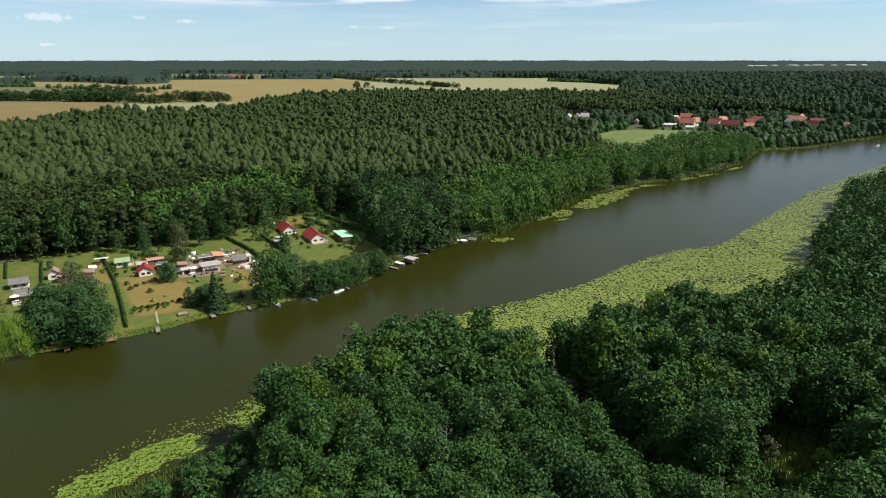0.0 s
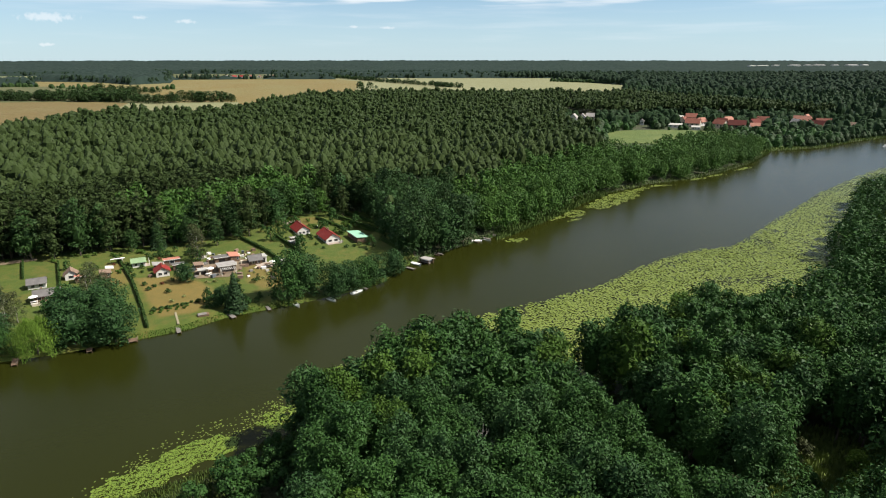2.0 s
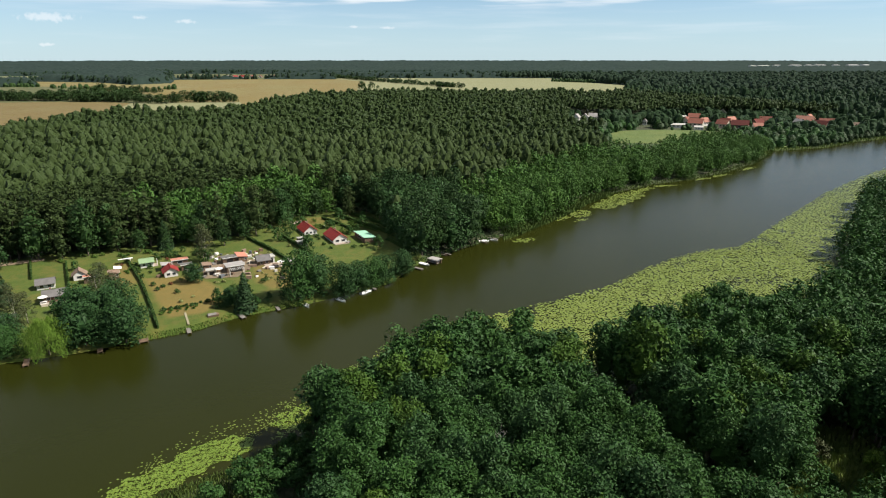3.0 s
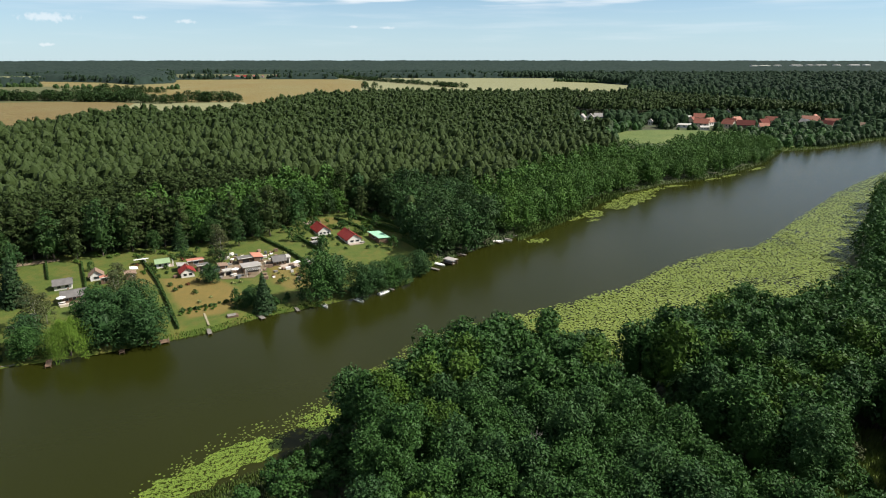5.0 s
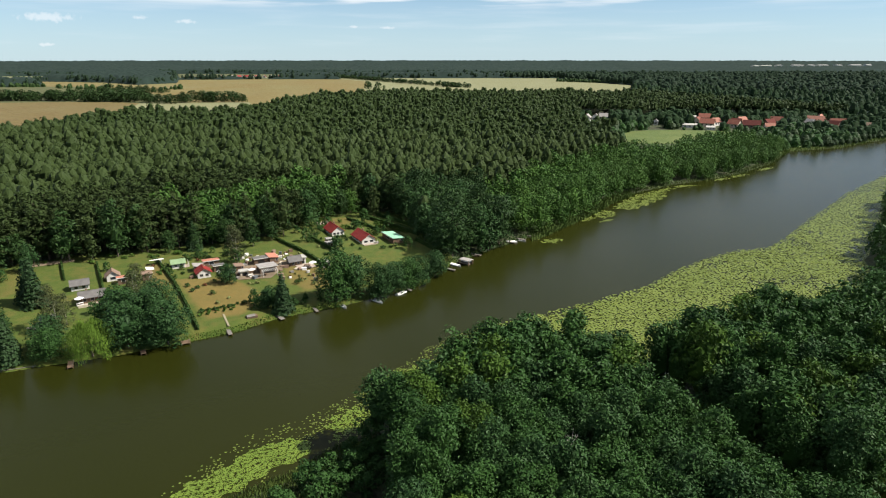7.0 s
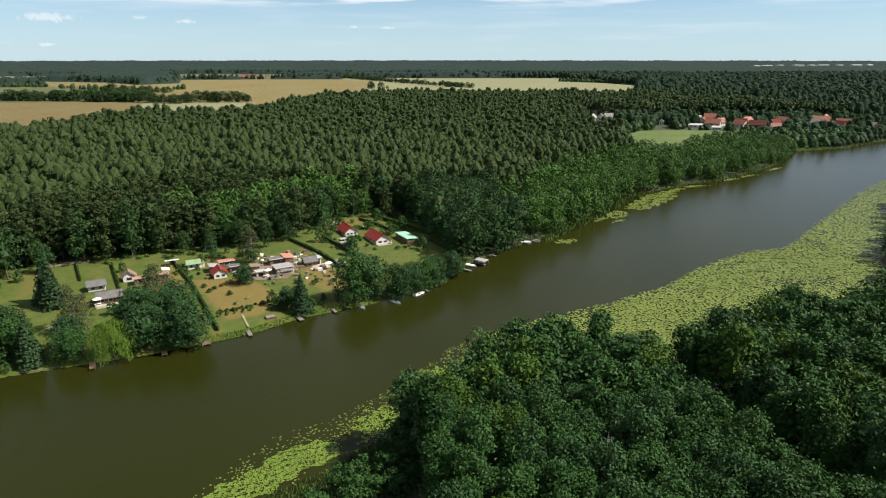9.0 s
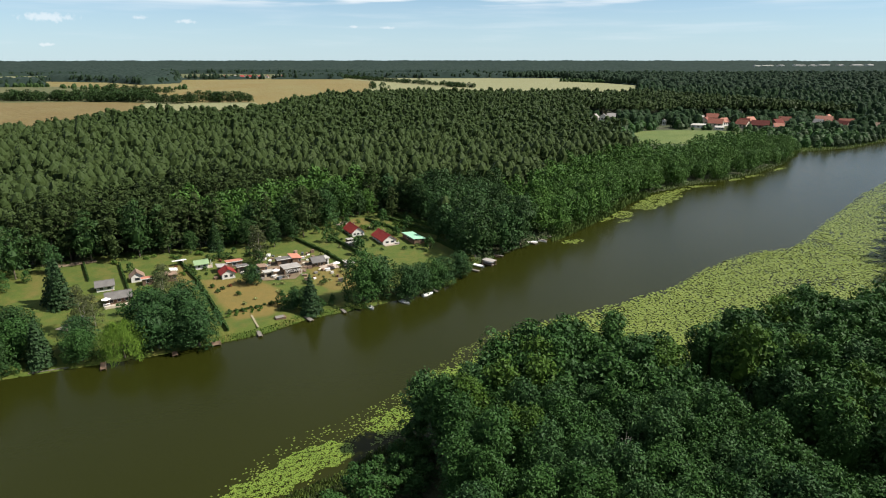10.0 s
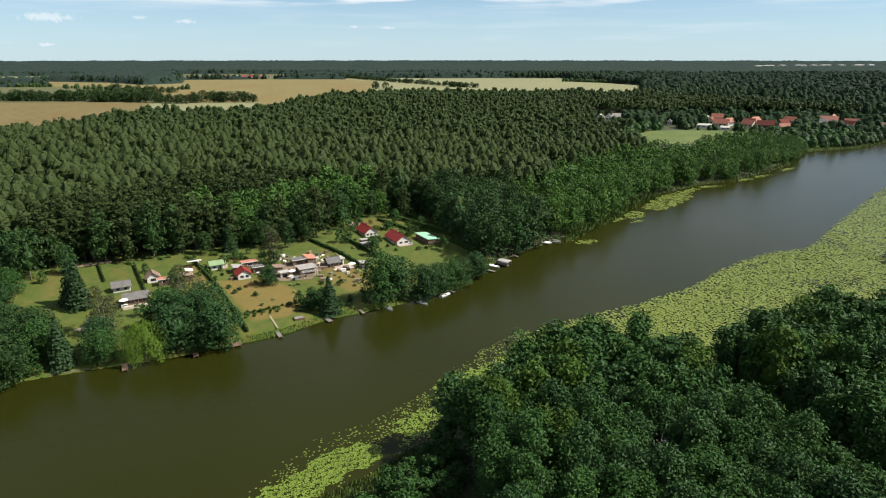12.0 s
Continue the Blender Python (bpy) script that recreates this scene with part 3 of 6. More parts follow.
near_places = scatter((-60, 330), (50, 420), 5.2, near_r, near_wood)
dist = np.hypot(near_places[:, 0] + 10, near_places[:, 1])
order = np.argsort(dist)
inland = shore(near_places[:, 0], near_places[:, 1])[1]
low = (near_places[:, 0] > 60) & (inland < 12)     # lower growth along the open shore
TALL = "tall green alder with a dense rounded crown in the lakeside wood"
for kinds, lot in ((alders, order[:110]), (alders_beyond, order[110:300])):
    point = (near_places[lot, 1] > 112) & (near_places[lot, 0] < 20) & (near_places[lot, 0] > -14)
    east = near_places[lot, 0] - (17.5 + np.maximum(112 - near_places[lot, 1], -12) * 0.33) > 6
    plant(kinds, near_places[lot[~low[lot] & ~point & ~east]], near_r, "alder_tree", TALL, "alders of the near bank", (0.9, 1.1))
    plant(kinds, near_places[lot[~low[lot] & east & ~point]], near_r, "alder_tree", "tall dark alder in the wood beyond a gap", "alders of the near bank", (0.95, 1.18))
    plant(kinds, near_places[lot[~low[lot] & point]], near_r, "alder_tree", "tall green alder on the wooded point by the lilies", "alders of the near bank", (0.98, 1.15))
    plant(kinds, near_places[lot[low[lot]]], near_r, "alder_tree", "low rounded alder at the edge of the lily bed", "alders of the near bank", (0.74, 0.98))
forest("alder_wood", [broad_crown(50 + s, 16, 1.5, 4.8, 30, 330, 1.2, 0.62, sprays) for s in range(6)], near_places[order[300:]], near_r, ALDER, "green alder wood along the near bank", (0.65, 0.95))

# far bank: belt of broad-leaved trees on the shore
belt_r = np.random.default_rng(13)
belt_kinds = [(trunk_mesh(20 + s, 15, 0.22, 3, BARK), cards_mesh("crown", np.concatenate([broad_crown(20 + s, 13.5 + 1.6 * (s % 3), 0.2, 5.9 + 0.6 * (s % 2), 20, 1350, 0.78, 0.6, sprays), crown_core(12.0 + s % 3, 0.4, 5.2, s, 0.38)]), BELT)) for s in range(6)]


def belt(x, y):
    a, b = shore(x, y)
    wide = 30 + 25 * np.clip((x + 10) / 120, 0, 1)
    grove = (np.hypot((x + 72) / 34, (y - 262) / 26) < 1) | (np.hypot((x + 112) / 22, (y - 240) / 15) < 1) | (np.hypot((x + 18) / 26, (y - 268) / 30) < 1)
    return (a > 0.6) & ((a < wide) & (x > -24) | grove) & (x < 250) & ~in_any(x, y, [GARDENS, VILLAGE, VILLAGE_MEADOW])


belt_places = scatter((-140, 260), (190, 500), 6.9, belt_r, belt)
front = shore(belt_places[:, 0], belt_places[:, 1])[0] - 60 * (belt_places[:, 0] < 0)
order = np.argsort(front)
lot = belt_places[order[:240]]
dark_kinds = [(trunk_mesh(26 + s, 15, 0.24, 3, BARK), cards_mesh("crown", np.concatenate([broad_crown(26 + s, 15.0 + s, 0.2, 6.2, 17, 1500, 0.75, 0.6, sprays), crown_core(12.0 + s, 0.4, 5.2, s, 0.38)]), [SHADY, ALDER_BLUE, SHADY][s])) for s in range(3)]
dark = (lot[:, 0] <= 8) & (lot[:, 0] > -60)
plant(dark_kinds, lot[dark], belt_r, "shore_tree", "tall dark broad-leaved tree beside the gardens", "trees of the far shore", (0.8, 1.25))
plant(belt_kinds, lot[(lot[:, 0] <= 110) & ~dark], belt_r, "shore_tree", "lush green broad-leaved tree on the far shore", "trees of the far shore", (0.8, 1.15))
back = (lot[:, 0] > 110) & (shore(lot[:, 0], lot[:, 1])[0] > 20)
by_meadow = back & (lot[:, 0] > 165)
plant(belt_kinds, lot[back & ~by_meadow], belt_r, "shore_tree", "green tree behind the shore below the pines", "trees of the far shore", (0.55, 0.75))
plant(belt_kinds, lot[by_meadow], belt_r, "shore_tree", "low green tree behind the shore below the meadow", "trees of the far shore", (0.58, 0.78))
plant(belt_kinds, lot[(lot[:, 0] > 110) & ~back], belt_r, "shore_tree", "lower green tree on the shore below the meadow", "trees of the far shore", (0.6, 0.88))
inner = belt_places[order[240:]]
forest("broadleaf_wood", [broad_crown(70 + s, 17, 3, 4.8, 24, 380, 1.15, 0.68, sprays) for s in range(5)], inner[inner[:, 0] <= 115], belt_r, BELT, "bright green broad-leaved wood behind the shore")
forest("broadleaf_wood", [broad_crown(75 + s, 17, 3, 5.4, 20, 300, 1.2, 0.68, sprays) for s in range(4)], inner[inner[:, 0] > 115], belt_r, BELT, "low bright green wood below the village meadow", (0.76, 0.92))

# pine forest behind
pine_r = np.random.default_rng(17)


def pines(x, y):
    a, b = shore(x, y)
    edge, side = line_distance(x, y, FOREST_EDGE)
    return (a > 22) & (side < 0) & in_view(x, y, 30) & ~in_any(x, y, [GARDENS, VILLAGE, VILLAGE_MEADOW] + FIELD_POLYS) & ~belt(x, y) & ~((x > 100) & (y < 520)) & (line_distance(x, y, [(108, 540), (138, 664)])[0] > 11)


pine_places = scatter((-520, 430), (90, 870), 4.0, pine_r, pines)
gap_to_gardens = np.hypot(pine_places[:, 0] + 100, pine_places[:, 1] - 215)
order = np.argsort(gap_to_gardens)
pine_kinds = [(trunk_mesh(30 + s, 18, 0.17, 1, BARK, 0.6), cards_mesh("crown", pine_crown(30 + s, 17.0 + s % 3, 4.0, 3.9, 600, 0.92), PINE)) for s in range(6)]
plant(pine_kinds, pine_places[order[:280]], pine_r, "pine_tree", "tall Scots pine with grey-green needles behind the gardens", "pines behind the gardens")
rest = pine_places[order[280:]]
mid = rest[:, 1] < 420
forest("pine_forest", [dome_crown(80 + s, 15.8 + 0.35 * s, 11.6, 2.5 + 0.08 * s, 6, 3, 38, 0.85, 0.68) for s in range(8)], rest[mid], pine_r, PINE, "dense grey-green pine forest")
forest("pine_forest", [dome_crown(90 + s, 15.8 + 0.3 * s, 12.3, 2.65 + 0.08 * s, 5, 2, 17, 1.0, 0.68) for s in range(8)], rest[~mid], pine_r, PINE, "dense grey-green pine forest stretching to the fields")


# far woods to the horizon: an uneven canopy
def far_woods():
    turn = np.radians(np.linspace(-46, 46, 660))
    out = np.geomspace(700, 4800, 200)
    A, R = np.meshgrid(turn, out)
    x, y = np.sin(A) * R - 15, np.cos(A) * R
    r = np.random.default_rng(5)
    top = np.where((x > 150) & (y < 1800), 7.0, 14.0)
    z = height(x, y) + top + r.uniform(-1.3, 1.3, x.shape) + 2.5 * np.sin(x * 0.23 + 2 * np.sin(y * 0.05)) * np.sin(y * 0.11 + 2 * np.sin(x * 0.07)) + 2.0 * np.sin(x * 0.021 + 1.3 * np.sin(y * 0.013)) * np.sin(y * 0.017)
    edge, side = line_distance(x, y, FOREST_EDGE)
    open_land = in_any(x, y, FIELD_POLYS) | (side < 0) | (shore(x, y)[0] < 30) | in_any(x, y, [VILLAGE])
    # the canopy comes down to the ground in a rounded edge along the fields
    verge = np.full(x.shape, 1e9)
    for poly in FIELD_POLYS:
        verge = np.minimum(verge, line_distance(x, y, poly + poly[:1])[0])
    z = height(x, y) + (z - height(x, y)) * np.clip(verge / 16, 0.05, 1) ** 0.5
    v = np.stack([x, y, np.where(open_land, height(x, y) - 1, z)], -1).reshape(-1, 3)
    w = len(turn)
    i = (np.arange(len(out) - 1)[:, None] * w + np.arange(w - 1)[None, :]).ravel()
    f = np.stack([i, i + 1, i + 1 + w, i + w], 1)
    f = f[~open_land.ravel()[f].all(1)]
    used, inv = np.unique(f, return_inverse=True)
    return fast_mesh("far_woods", v[used], inv.reshape(-1, 4), [HAZY_WOODS], True)


# mixed woods behind and beside the village
mixed_r = np.random.default_rng(19)
mixed = scatter((150, 1000), (560, 1150), 9.2, mixed_r, lambda x, y: (shore(x, y)[0] > 6) & (line_distance(x, y, FOREST_EDGE)[1] > 0) & in_view(x, y, 10) & ~in_any(x, y, [VILLAGE] + FIELD_POLYS) & (y < 980) | ((shore(x, y)[0] > 6) & (x > 440) & in_view(x, y, 10) & (y < 980)))
forest("mixed_wood", [dome_crown(140 + s, 14 + 1.5 * (s % 3), 3, 5.2, 7, 3, 20, 1.8, 0.5) for s in range(6)], mixed, mixed_r, DARK_MIX, "dark green mixed wood behind the village", (0.6, 1.25))
beyond = scatter((150, 1650), (940, 1800), 13.5, mixed_r, lambda x, y: (y >= 980) & in_view(x, y, 10) & (line_distance(x, y, FOREST_EDGE)[1] > 0) & ~in_any(x, y, FIELD_POLYS))
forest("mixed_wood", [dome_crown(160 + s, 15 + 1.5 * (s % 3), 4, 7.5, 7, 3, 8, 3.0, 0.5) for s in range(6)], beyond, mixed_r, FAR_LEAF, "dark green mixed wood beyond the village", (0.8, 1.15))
# bluish canopy green: the haze of distance is put into the base colour
HAZY_WOODS = material("hazy_far_canopy", (0.0142, 0.0235, 0.0195), rough=1.0, second=(0.0205, 0.0325, 0.0255), scale=120.0, bump=0.0, spec=0.05)
# crowns along the rims of the far fields
rim = []
for poly in FIELD_POLYS:
    for (ax, ay), (bx, by) in zip(poly, poly[1:] + poly[:1]):
        d = math.hypot(bx - ax, by - ay)
        for k in range(int(d / 5)):
            t, q = mixed_r.random(), mixed_r.uniform(3, 26)
            rim.append((ax + (bx - ax) * t - (by - ay) / d * q, ay + (by - ay) * t + (bx - ax) / d * q))
            rim.append((ax + (bx - ax) * t + (by - ay) / d * q, ay + (by - ay) * t - (bx - ax) / d * q))
rim = np.array(rim)
rim = rim[~in_any(rim[:, 0], rim[:, 1], FIELD_POLYS) & (line_distance(rim[:, 0], rim[:, 1], FOREST_EDGE)[1] > 0) & in_view(rim[:, 0], rim[:, 1]) & (rim[:, 1] > 1000)]
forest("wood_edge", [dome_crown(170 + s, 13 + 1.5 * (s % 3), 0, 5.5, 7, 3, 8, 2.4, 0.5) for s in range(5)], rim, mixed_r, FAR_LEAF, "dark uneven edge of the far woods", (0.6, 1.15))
tagged(new("far_woods", far_woods()), "dark green woods reaching to the horizon, tinted bluish for haze", "forest", kind="stuff")

# ---- gardens on the far bank ----
LAKEWARD, ALONG = -60.5, 29.5   # headings of the plots: down to the lake, and along the shore
WHITE = material("white_render", (0.574, 0.551, 0.507), rough=0.8, second=(0.485, 0.463, 0.419), scale=2.0)
CREAM = material("cream_render", (0.48, 0.418, 0.325), rough=0.85, second=(0.387, 0.333, 0.255), scale=2.0)
TIMBER = material("stained_timber", (0.0946, 0.0602, 0.0387), rough=0.8, second=(0.146, 0.0946, 0.0602), scale=1.2)
GREYWOOD = material("weathered_planks", (0.118, 0.106, 0.0903), rough=0.9, second=(0.163, 0.149, 0.131), scale=1.0)
RED_TILE = material("red_roof_tiles", (0.198, 0.0183, 0.0125), rough=0.7, second=(0.139, 0.0161, 0.0125), scale=2.0, bump=0.4)
BRICK_TILE = material("brick_red_tiles", (0.21, 0.085, 0.06), rough=0.85, second=(0.12, 0.052, 0.041), scale=3.0, bump=0.3, spec=0.05, per_object=0.7)
LIGHT_TILE = material("salmon_red_tiles", (0.31, 0.15, 0.11), rough=0.85, second=(0.22, 0.11, 0.082), scale=3.0, bump=0.3, spec=0.05, per_object=0.4)
OLD_TILE = material("dark_red_tiles", (0.12, 0.036, 0.028), rough=0.85, second=(0.08, 0.03, 0.026), scale=3.0, bump=0.3, spec=0.05, per_object=0.4)
BRICKWORK = material("old_brick_wall", (0.17, 0.1, 0.07), rough=0.9, second=(0.12, 0.075, 0.055), scale=2.0, per_object=0.5)
DARK_FELT = material("dark_roofing_felt", (0.0774, 0.0731, 0.0688), rough=0.9, second=(0.129, 0.12, 0.112), scale=2.0)
GREY_FELT = material("grey_roofing_felt", (0.2, 0.185, 0.17), rough=0.9, second=(0.29, 0.27, 0.25), scale=2.0)
BROWN_TILE = material("brown_roof_tiles", (0.206, 0.138, 0.0946), rough=0.85, second=(0.146, 0.0989, 0.0731), scale=2.0, bump=0.3)
SALMON = material("salmon_roof_sheet", (0.44, 0.17, 0.11), rough=0.7, second=(0.28, 0.13, 0.09), scale=2.5)
GREEN_SHEET = material("pale_green_roof_sheet", (0.2, 0.4, 0.26), rough=0.5, second=(0.26, 0.46, 0.32), scale=3.0)
MOSS_ROOF = material("green_roof_felt", (0.138, 0.206, 0.103), rough=0.85, second=(0.189, 0.258, 0.138), scale=2.0)
LIGHT_SHEET = material("light_roof_sheet", (0.378, 0.358, 0.316), rough=0.6, second=(0.303, 0.289, 0.261), scale=2.0)
PAVING = material("pale_paving", (0.344, 0.275, 0.22), rough=0.9, second=(0.275, 0.227, 0.186), scale=1.5)
SAND = material("sandy_soil", (0.17, 0.125, 0.08), rough=1.0, second=(0.12, 0.095, 0.06), scale=3.0)
GLASS = material("dark_window_glass", (0.0258, 0.0301, 0.0344), rough=0.08, spec=0.6)
BOATWHITE = material("white_boat_paint", (0.645, 0.645, 0.619), rough=0.4, second=(0.533, 0.533, 0.516), scale=1.0)
CANVAS = material("white_canvas", (0.688, 0.671, 0.636), rough=0.9, scale=1.0)
TARP = material("blue_grey_tarpaulin", (0.1, 0.108, 0.115), rough=0.6, scale=0.8)
PLANK = material("pale_planks", (0.25, 0.22, 0.14), rough=0.9, second=(0.18, 0.16, 0.1), scale=0.8)
# near-black of tyres, and of the shade painted in hut openings
BLACKISH = material("opening_shade_and_tyres", (0.0172, 0.0155, 0.0138), rough=0.9)
BLOSSOM = leaves("flowering_shrub", (0.086, 0.112, 0.0258), (0.258, 0.258, 0.103), 1.5)
BEDS = leaves("vegetable_leaves", (0.03, 0.066, 0.011), (0.07, 0.115, 0.02), 1.5)
RUSSET = leaves("russet_shrub", (0.0774, 0.0301, 0.0172), (0.138, 0.0602, 0.0258), 2.0)


def part(name, bm, mat, parent, label=""):
    me = bpy.data.meshes.new(name)
    bm.normal_update()
    bm.to_mesh(me)
    bm.free()
    me.materials.append(mat)
    ob = new(name, me)
    ob.parent = parent
    if label:
        tagged(ob, label)
    return ob


def box_bm(x0, y0, z0, x1, y1, z1, bevel=0.0, bm=None):
    bm = bm or bmesh.new()
    r = bmesh.ops.create_cube(bm, size=1)
    bmesh.ops.scale(bm, verts=r["verts"], vec=(x1 - x0, y1 - y0, z1 - z0))
    bmesh.ops.translate(bm, verts=r["verts"], vec=((x0 + x1) / 2, (y0 + y1) / 2, (z0 + z1) / 2))
    if bevel:
        bmesh.ops.bevel(bm, geom=[e for e in bm.edges if e.verts[0] in r["verts"]], offset=bevel, segments=1, affect="EDGES")
    return bm


def prism_bm(profile, x0, x1, bm=None):
    """The outline profile [(y, z)] drawn out along x."""
    bm = bm or bmesh.new()
    a, b = [bm.verts.new((x0, y, z)) for y, z in profile], [bm.verts.new((x1, y, z)) for y, z in profile]
    bm.faces.new(a[::-1])
    bm.faces.new(b)
    for i in range(len(profile)):
        j = (i + 1) % len(profile)
        bm.faces.new((a[i], a[j], b[j], b[i]))
    bmesh.ops.recalc_face_normals(bm, faces=bm.faces[:])
    return bm


def thing(name, x, y, turn, label, category, group="", z=None):
    ob = tagged(new(name), label, category, group)
    ob.matrix_basis = pose(x, y, ground_at(x, y) if z is None else z, 0, 0, turn)
    return ob


def window(parent, x, y, z, w, h, axis):
    """A framed window on a wall face; axis 0: the wall faces x, 1: it faces y. The sign of the face is the sign of its place."""
    s = 0.05 * (1 if (x if axis == 0 else y) > 0 else -1)
    if axis == 0:
        f = part("window", box_bm(x - s, y - w / 2 - 0.08, z - h / 2 - 0.08, x + s, y + w / 2 + 0.08, z + h / 2 + 0.08), WHITE, parent)
        part("pane", box_bm(x, y - w / 2, z - h / 2, x + 1.25 * s, y + w / 2, z + h / 2), GLASS, f)
    else:
        f = part("window", box_bm(x - w / 2 - 0.08, y - s, z - h / 2 - 0.08, x + w / 2 + 0.08, y + s, z + h / 2 + 0.08), WHITE, parent)
        part("pane", box_bm(x - w / 2, y, z - h / 2, x + w / 2, y + 1.25 * s, z + h / 2), GLASS, f)


def house(name, x, y, turn, size, eave, rise, wall, roof, label, windows_end=2, windows_side=2, porch=0.0, chimney=True, group="", category="house", far=False):
    """A gabled house: ridge along its own x, gables at both ends."""
    L, W = size
    h = thing(name, x, y, turn, label, category, group)
    part("wall", prism_bm([(-W / 2, -0.5), (W / 2, -0.5), (W / 2, eave), (0, eave + rise), (-W / 2, eave)], -L / 2, L / 2), wall, h)
    o, k, t = 0.6, rise / (W / 2), 0.16
    bm = bmesh.new()
    for s in (-1, 1):
        prism_bm([(s * 0.0, eave + rise + 0.04), (s * (W / 2 + o), eave - o * k + 0.04), (s * (W / 2 + o), eave - o * k + t + 0.04), (s * 0.0, eave + rise + t + 0.04)], -L / 2 - 0.4, L / 2 + 0.4, bm)
    r = part("roof", bm, roof, h)
    if chimney:
        part("chimney", box_bm(-L * 0.2 - 0.25, W * 0.12 - 0.25, eave + rise * 0.5, -L * 0.2 + 0.25, W * 0.12 + 0.25, eave + rise + 0.7, 0.03), BROWN_TILE, r)
    if not far:
        part("ridge_cap", box_bm(-L / 2 - 0.4, -0.12, eave + rise + t - 0.02, L / 2 + 0.4, 0.12, eave + rise + t + 0.09, 0.03), roof, r)
    zc = eave * 0.56
    for e in (1, -1):
        for i in range(windows_end):
            window(h, e * (L / 2), (i - (windows_end - 1) / 2) * W / (windows_end + 0.4), zc, W / (windows_end + 0.4) * 0.6, eave * 0.42, 0)
        for i in range(windows_side):
            window(h, (i - (windows_side - 1) / 2) * L / (windows_side + 0.3), e * W / 2, zc, L / (windows_side + 0.3) * 0.45, eave * 0.4, 1)
    if not far:
        part("door", box_bm(L * 0.1 - 0.45, W / 2, 0, L * 0.1 + 0.45, W / 2 + 0.07, 2.0, 0.02), TIMBER, h)
    if porch:
        p = part("porch_deck", box_bm(L / 2, -W / 2, -0.3, L / 2 + porch, W / 2, 0.22, 0.03), PAVING, h)
        for s in (-1, 1):
            part("porch_post", box_bm(L / 2 + porch - 0.15, s * (W / 2 - 0.1) - 0.06, 0.2, L / 2 + porch - 0.03, s * (W / 2 - 0.1) + 0.06, eave), WHITE, h)
        part("porch_rail", box_bm(L / 2 + porch - 0.12, -W / 2 + 0.1, 0.75, L / 2 + porch - 0.04, W / 2 - 0.1, 0.9), WHITE, h)
    return h


def shed(name, x, y, turn, size, tall, slope, wall, roof, label, opening=0.0, category="shed"):
    """A flat or lean-to roofed hut, with its door and one window."""
    L, W = size
    h = thing(name, x, y, turn, label, category, "garden huts")
    part("wall", prism_bm([(-W / 2, -0.5), (W / 2, -0.5), (W / 2, tall), (-W / 2, tall + slope)], -L / 2, L / 2), wall, h)
    part("roof", prism_bm([(-W / 2 - 0.35, tall + slope * 1.08 + 0.02), (W / 2 + 0.35, tall - slope * 0.08 + 0.02), (W / 2 + 0.35, tall - slope * 0.08 + 0.16), (-W / 2 - 0.35, tall + slope * 1.08 + 0.16)], -L / 2 - 0.3, L / 2 + 0.3), roof, h)
    part("door", box_bm(L / 2, -0.45, 0, L / 2 + 0.06, 0.45, 1.95, 0.02), TIMBER, h)
    window(h, L / 2, W * 0.33, 1.35, W * 0.2, 0.7, 0)
    if opening:
        # a black sheet on the solid wall stands in for the shaded inside
        part("open_front_shade", box_bm(-opening / 2, -W / 2 - 0.05, 0.1, opening / 2, -W / 2 + 0.02, tall - 0.3), BLACKISH, h, "dark sheet for the shade inside an open front")
    else:
        window(h, 0, -W / 2, 1.4, L * 0.3, 0.8, 1)
    for s in (-1, 1):
        part("fascia", box_bm(-L / 2 - 0.3, s * (W / 2 + 0.35) - 0.03, tall + (slope if s < 0 else 0) - 0.1, L / 2 + 0.3, s * (W / 2 + 0.35) + 0.03, tall + (slope * 1.06 if s < 0 else 0) + 0.12), WHITE, h)
    return h


land = [(-215, 85), (-133, 118), (-100, 132), (-66, 154), (-30, 174), (-14, 205), (-19, 222), (-27, 243), (-38, 274), (-58, 279), (-80, 260), (-88, 238), (-99, 228), (-120, 221), (-146, 214), (-168, 198), (-190, 190)]
DRIES = [([(-106, 187), (-92, 189), (-84, 185), (-74, 174), (-76, 160.5), (-85, 157), (-95, 171)], 1.0), ([(-75, 200), (-64, 203), (-57, 190), (-55, 181), (-62, 179), (-69, 185)], 0.75), ([(-123, 201), (-117, 202), (-105, 183), (-110, 177)], 0.7),
         ([(-164.5, 193), (-160, 194.5), (-148, 172), (-152.5, 170)], 0.45), ([(-173, 188), (-169.5, 189.5), (-158, 168), (-161.5, 166.5)], 0.4), ([(-146, 198), (-141, 199), (-134, 186), (-138, 184)], 0.35), ([(-92, 210), (-78, 222), (-72, 214), (-84, 204)], 0.3), ([(-74, 262), (-62, 266), (-56, 258), (-66, 250)], 0.6), ([(-140, 206), (-124, 212), (-120, 206), (-136, 200)], 0.2)]


def dry_dapple(x, y):
    # mottling: varied grass patches, with sun-dappled shade put into the colour too
    v = 0.3 * patchy(x, y, 14, 12) * (0.4 + patchy(x, y, 4, 8))
    for poly, amount in DRIES:
        d, _ = line_distance(x, y, poly + poly[:1])
        v = np.maximum(v, amount * np.clip(0.5 + np.where(inside(x, y, poly), d, -d) / 3.0, 0, 1))
    return v


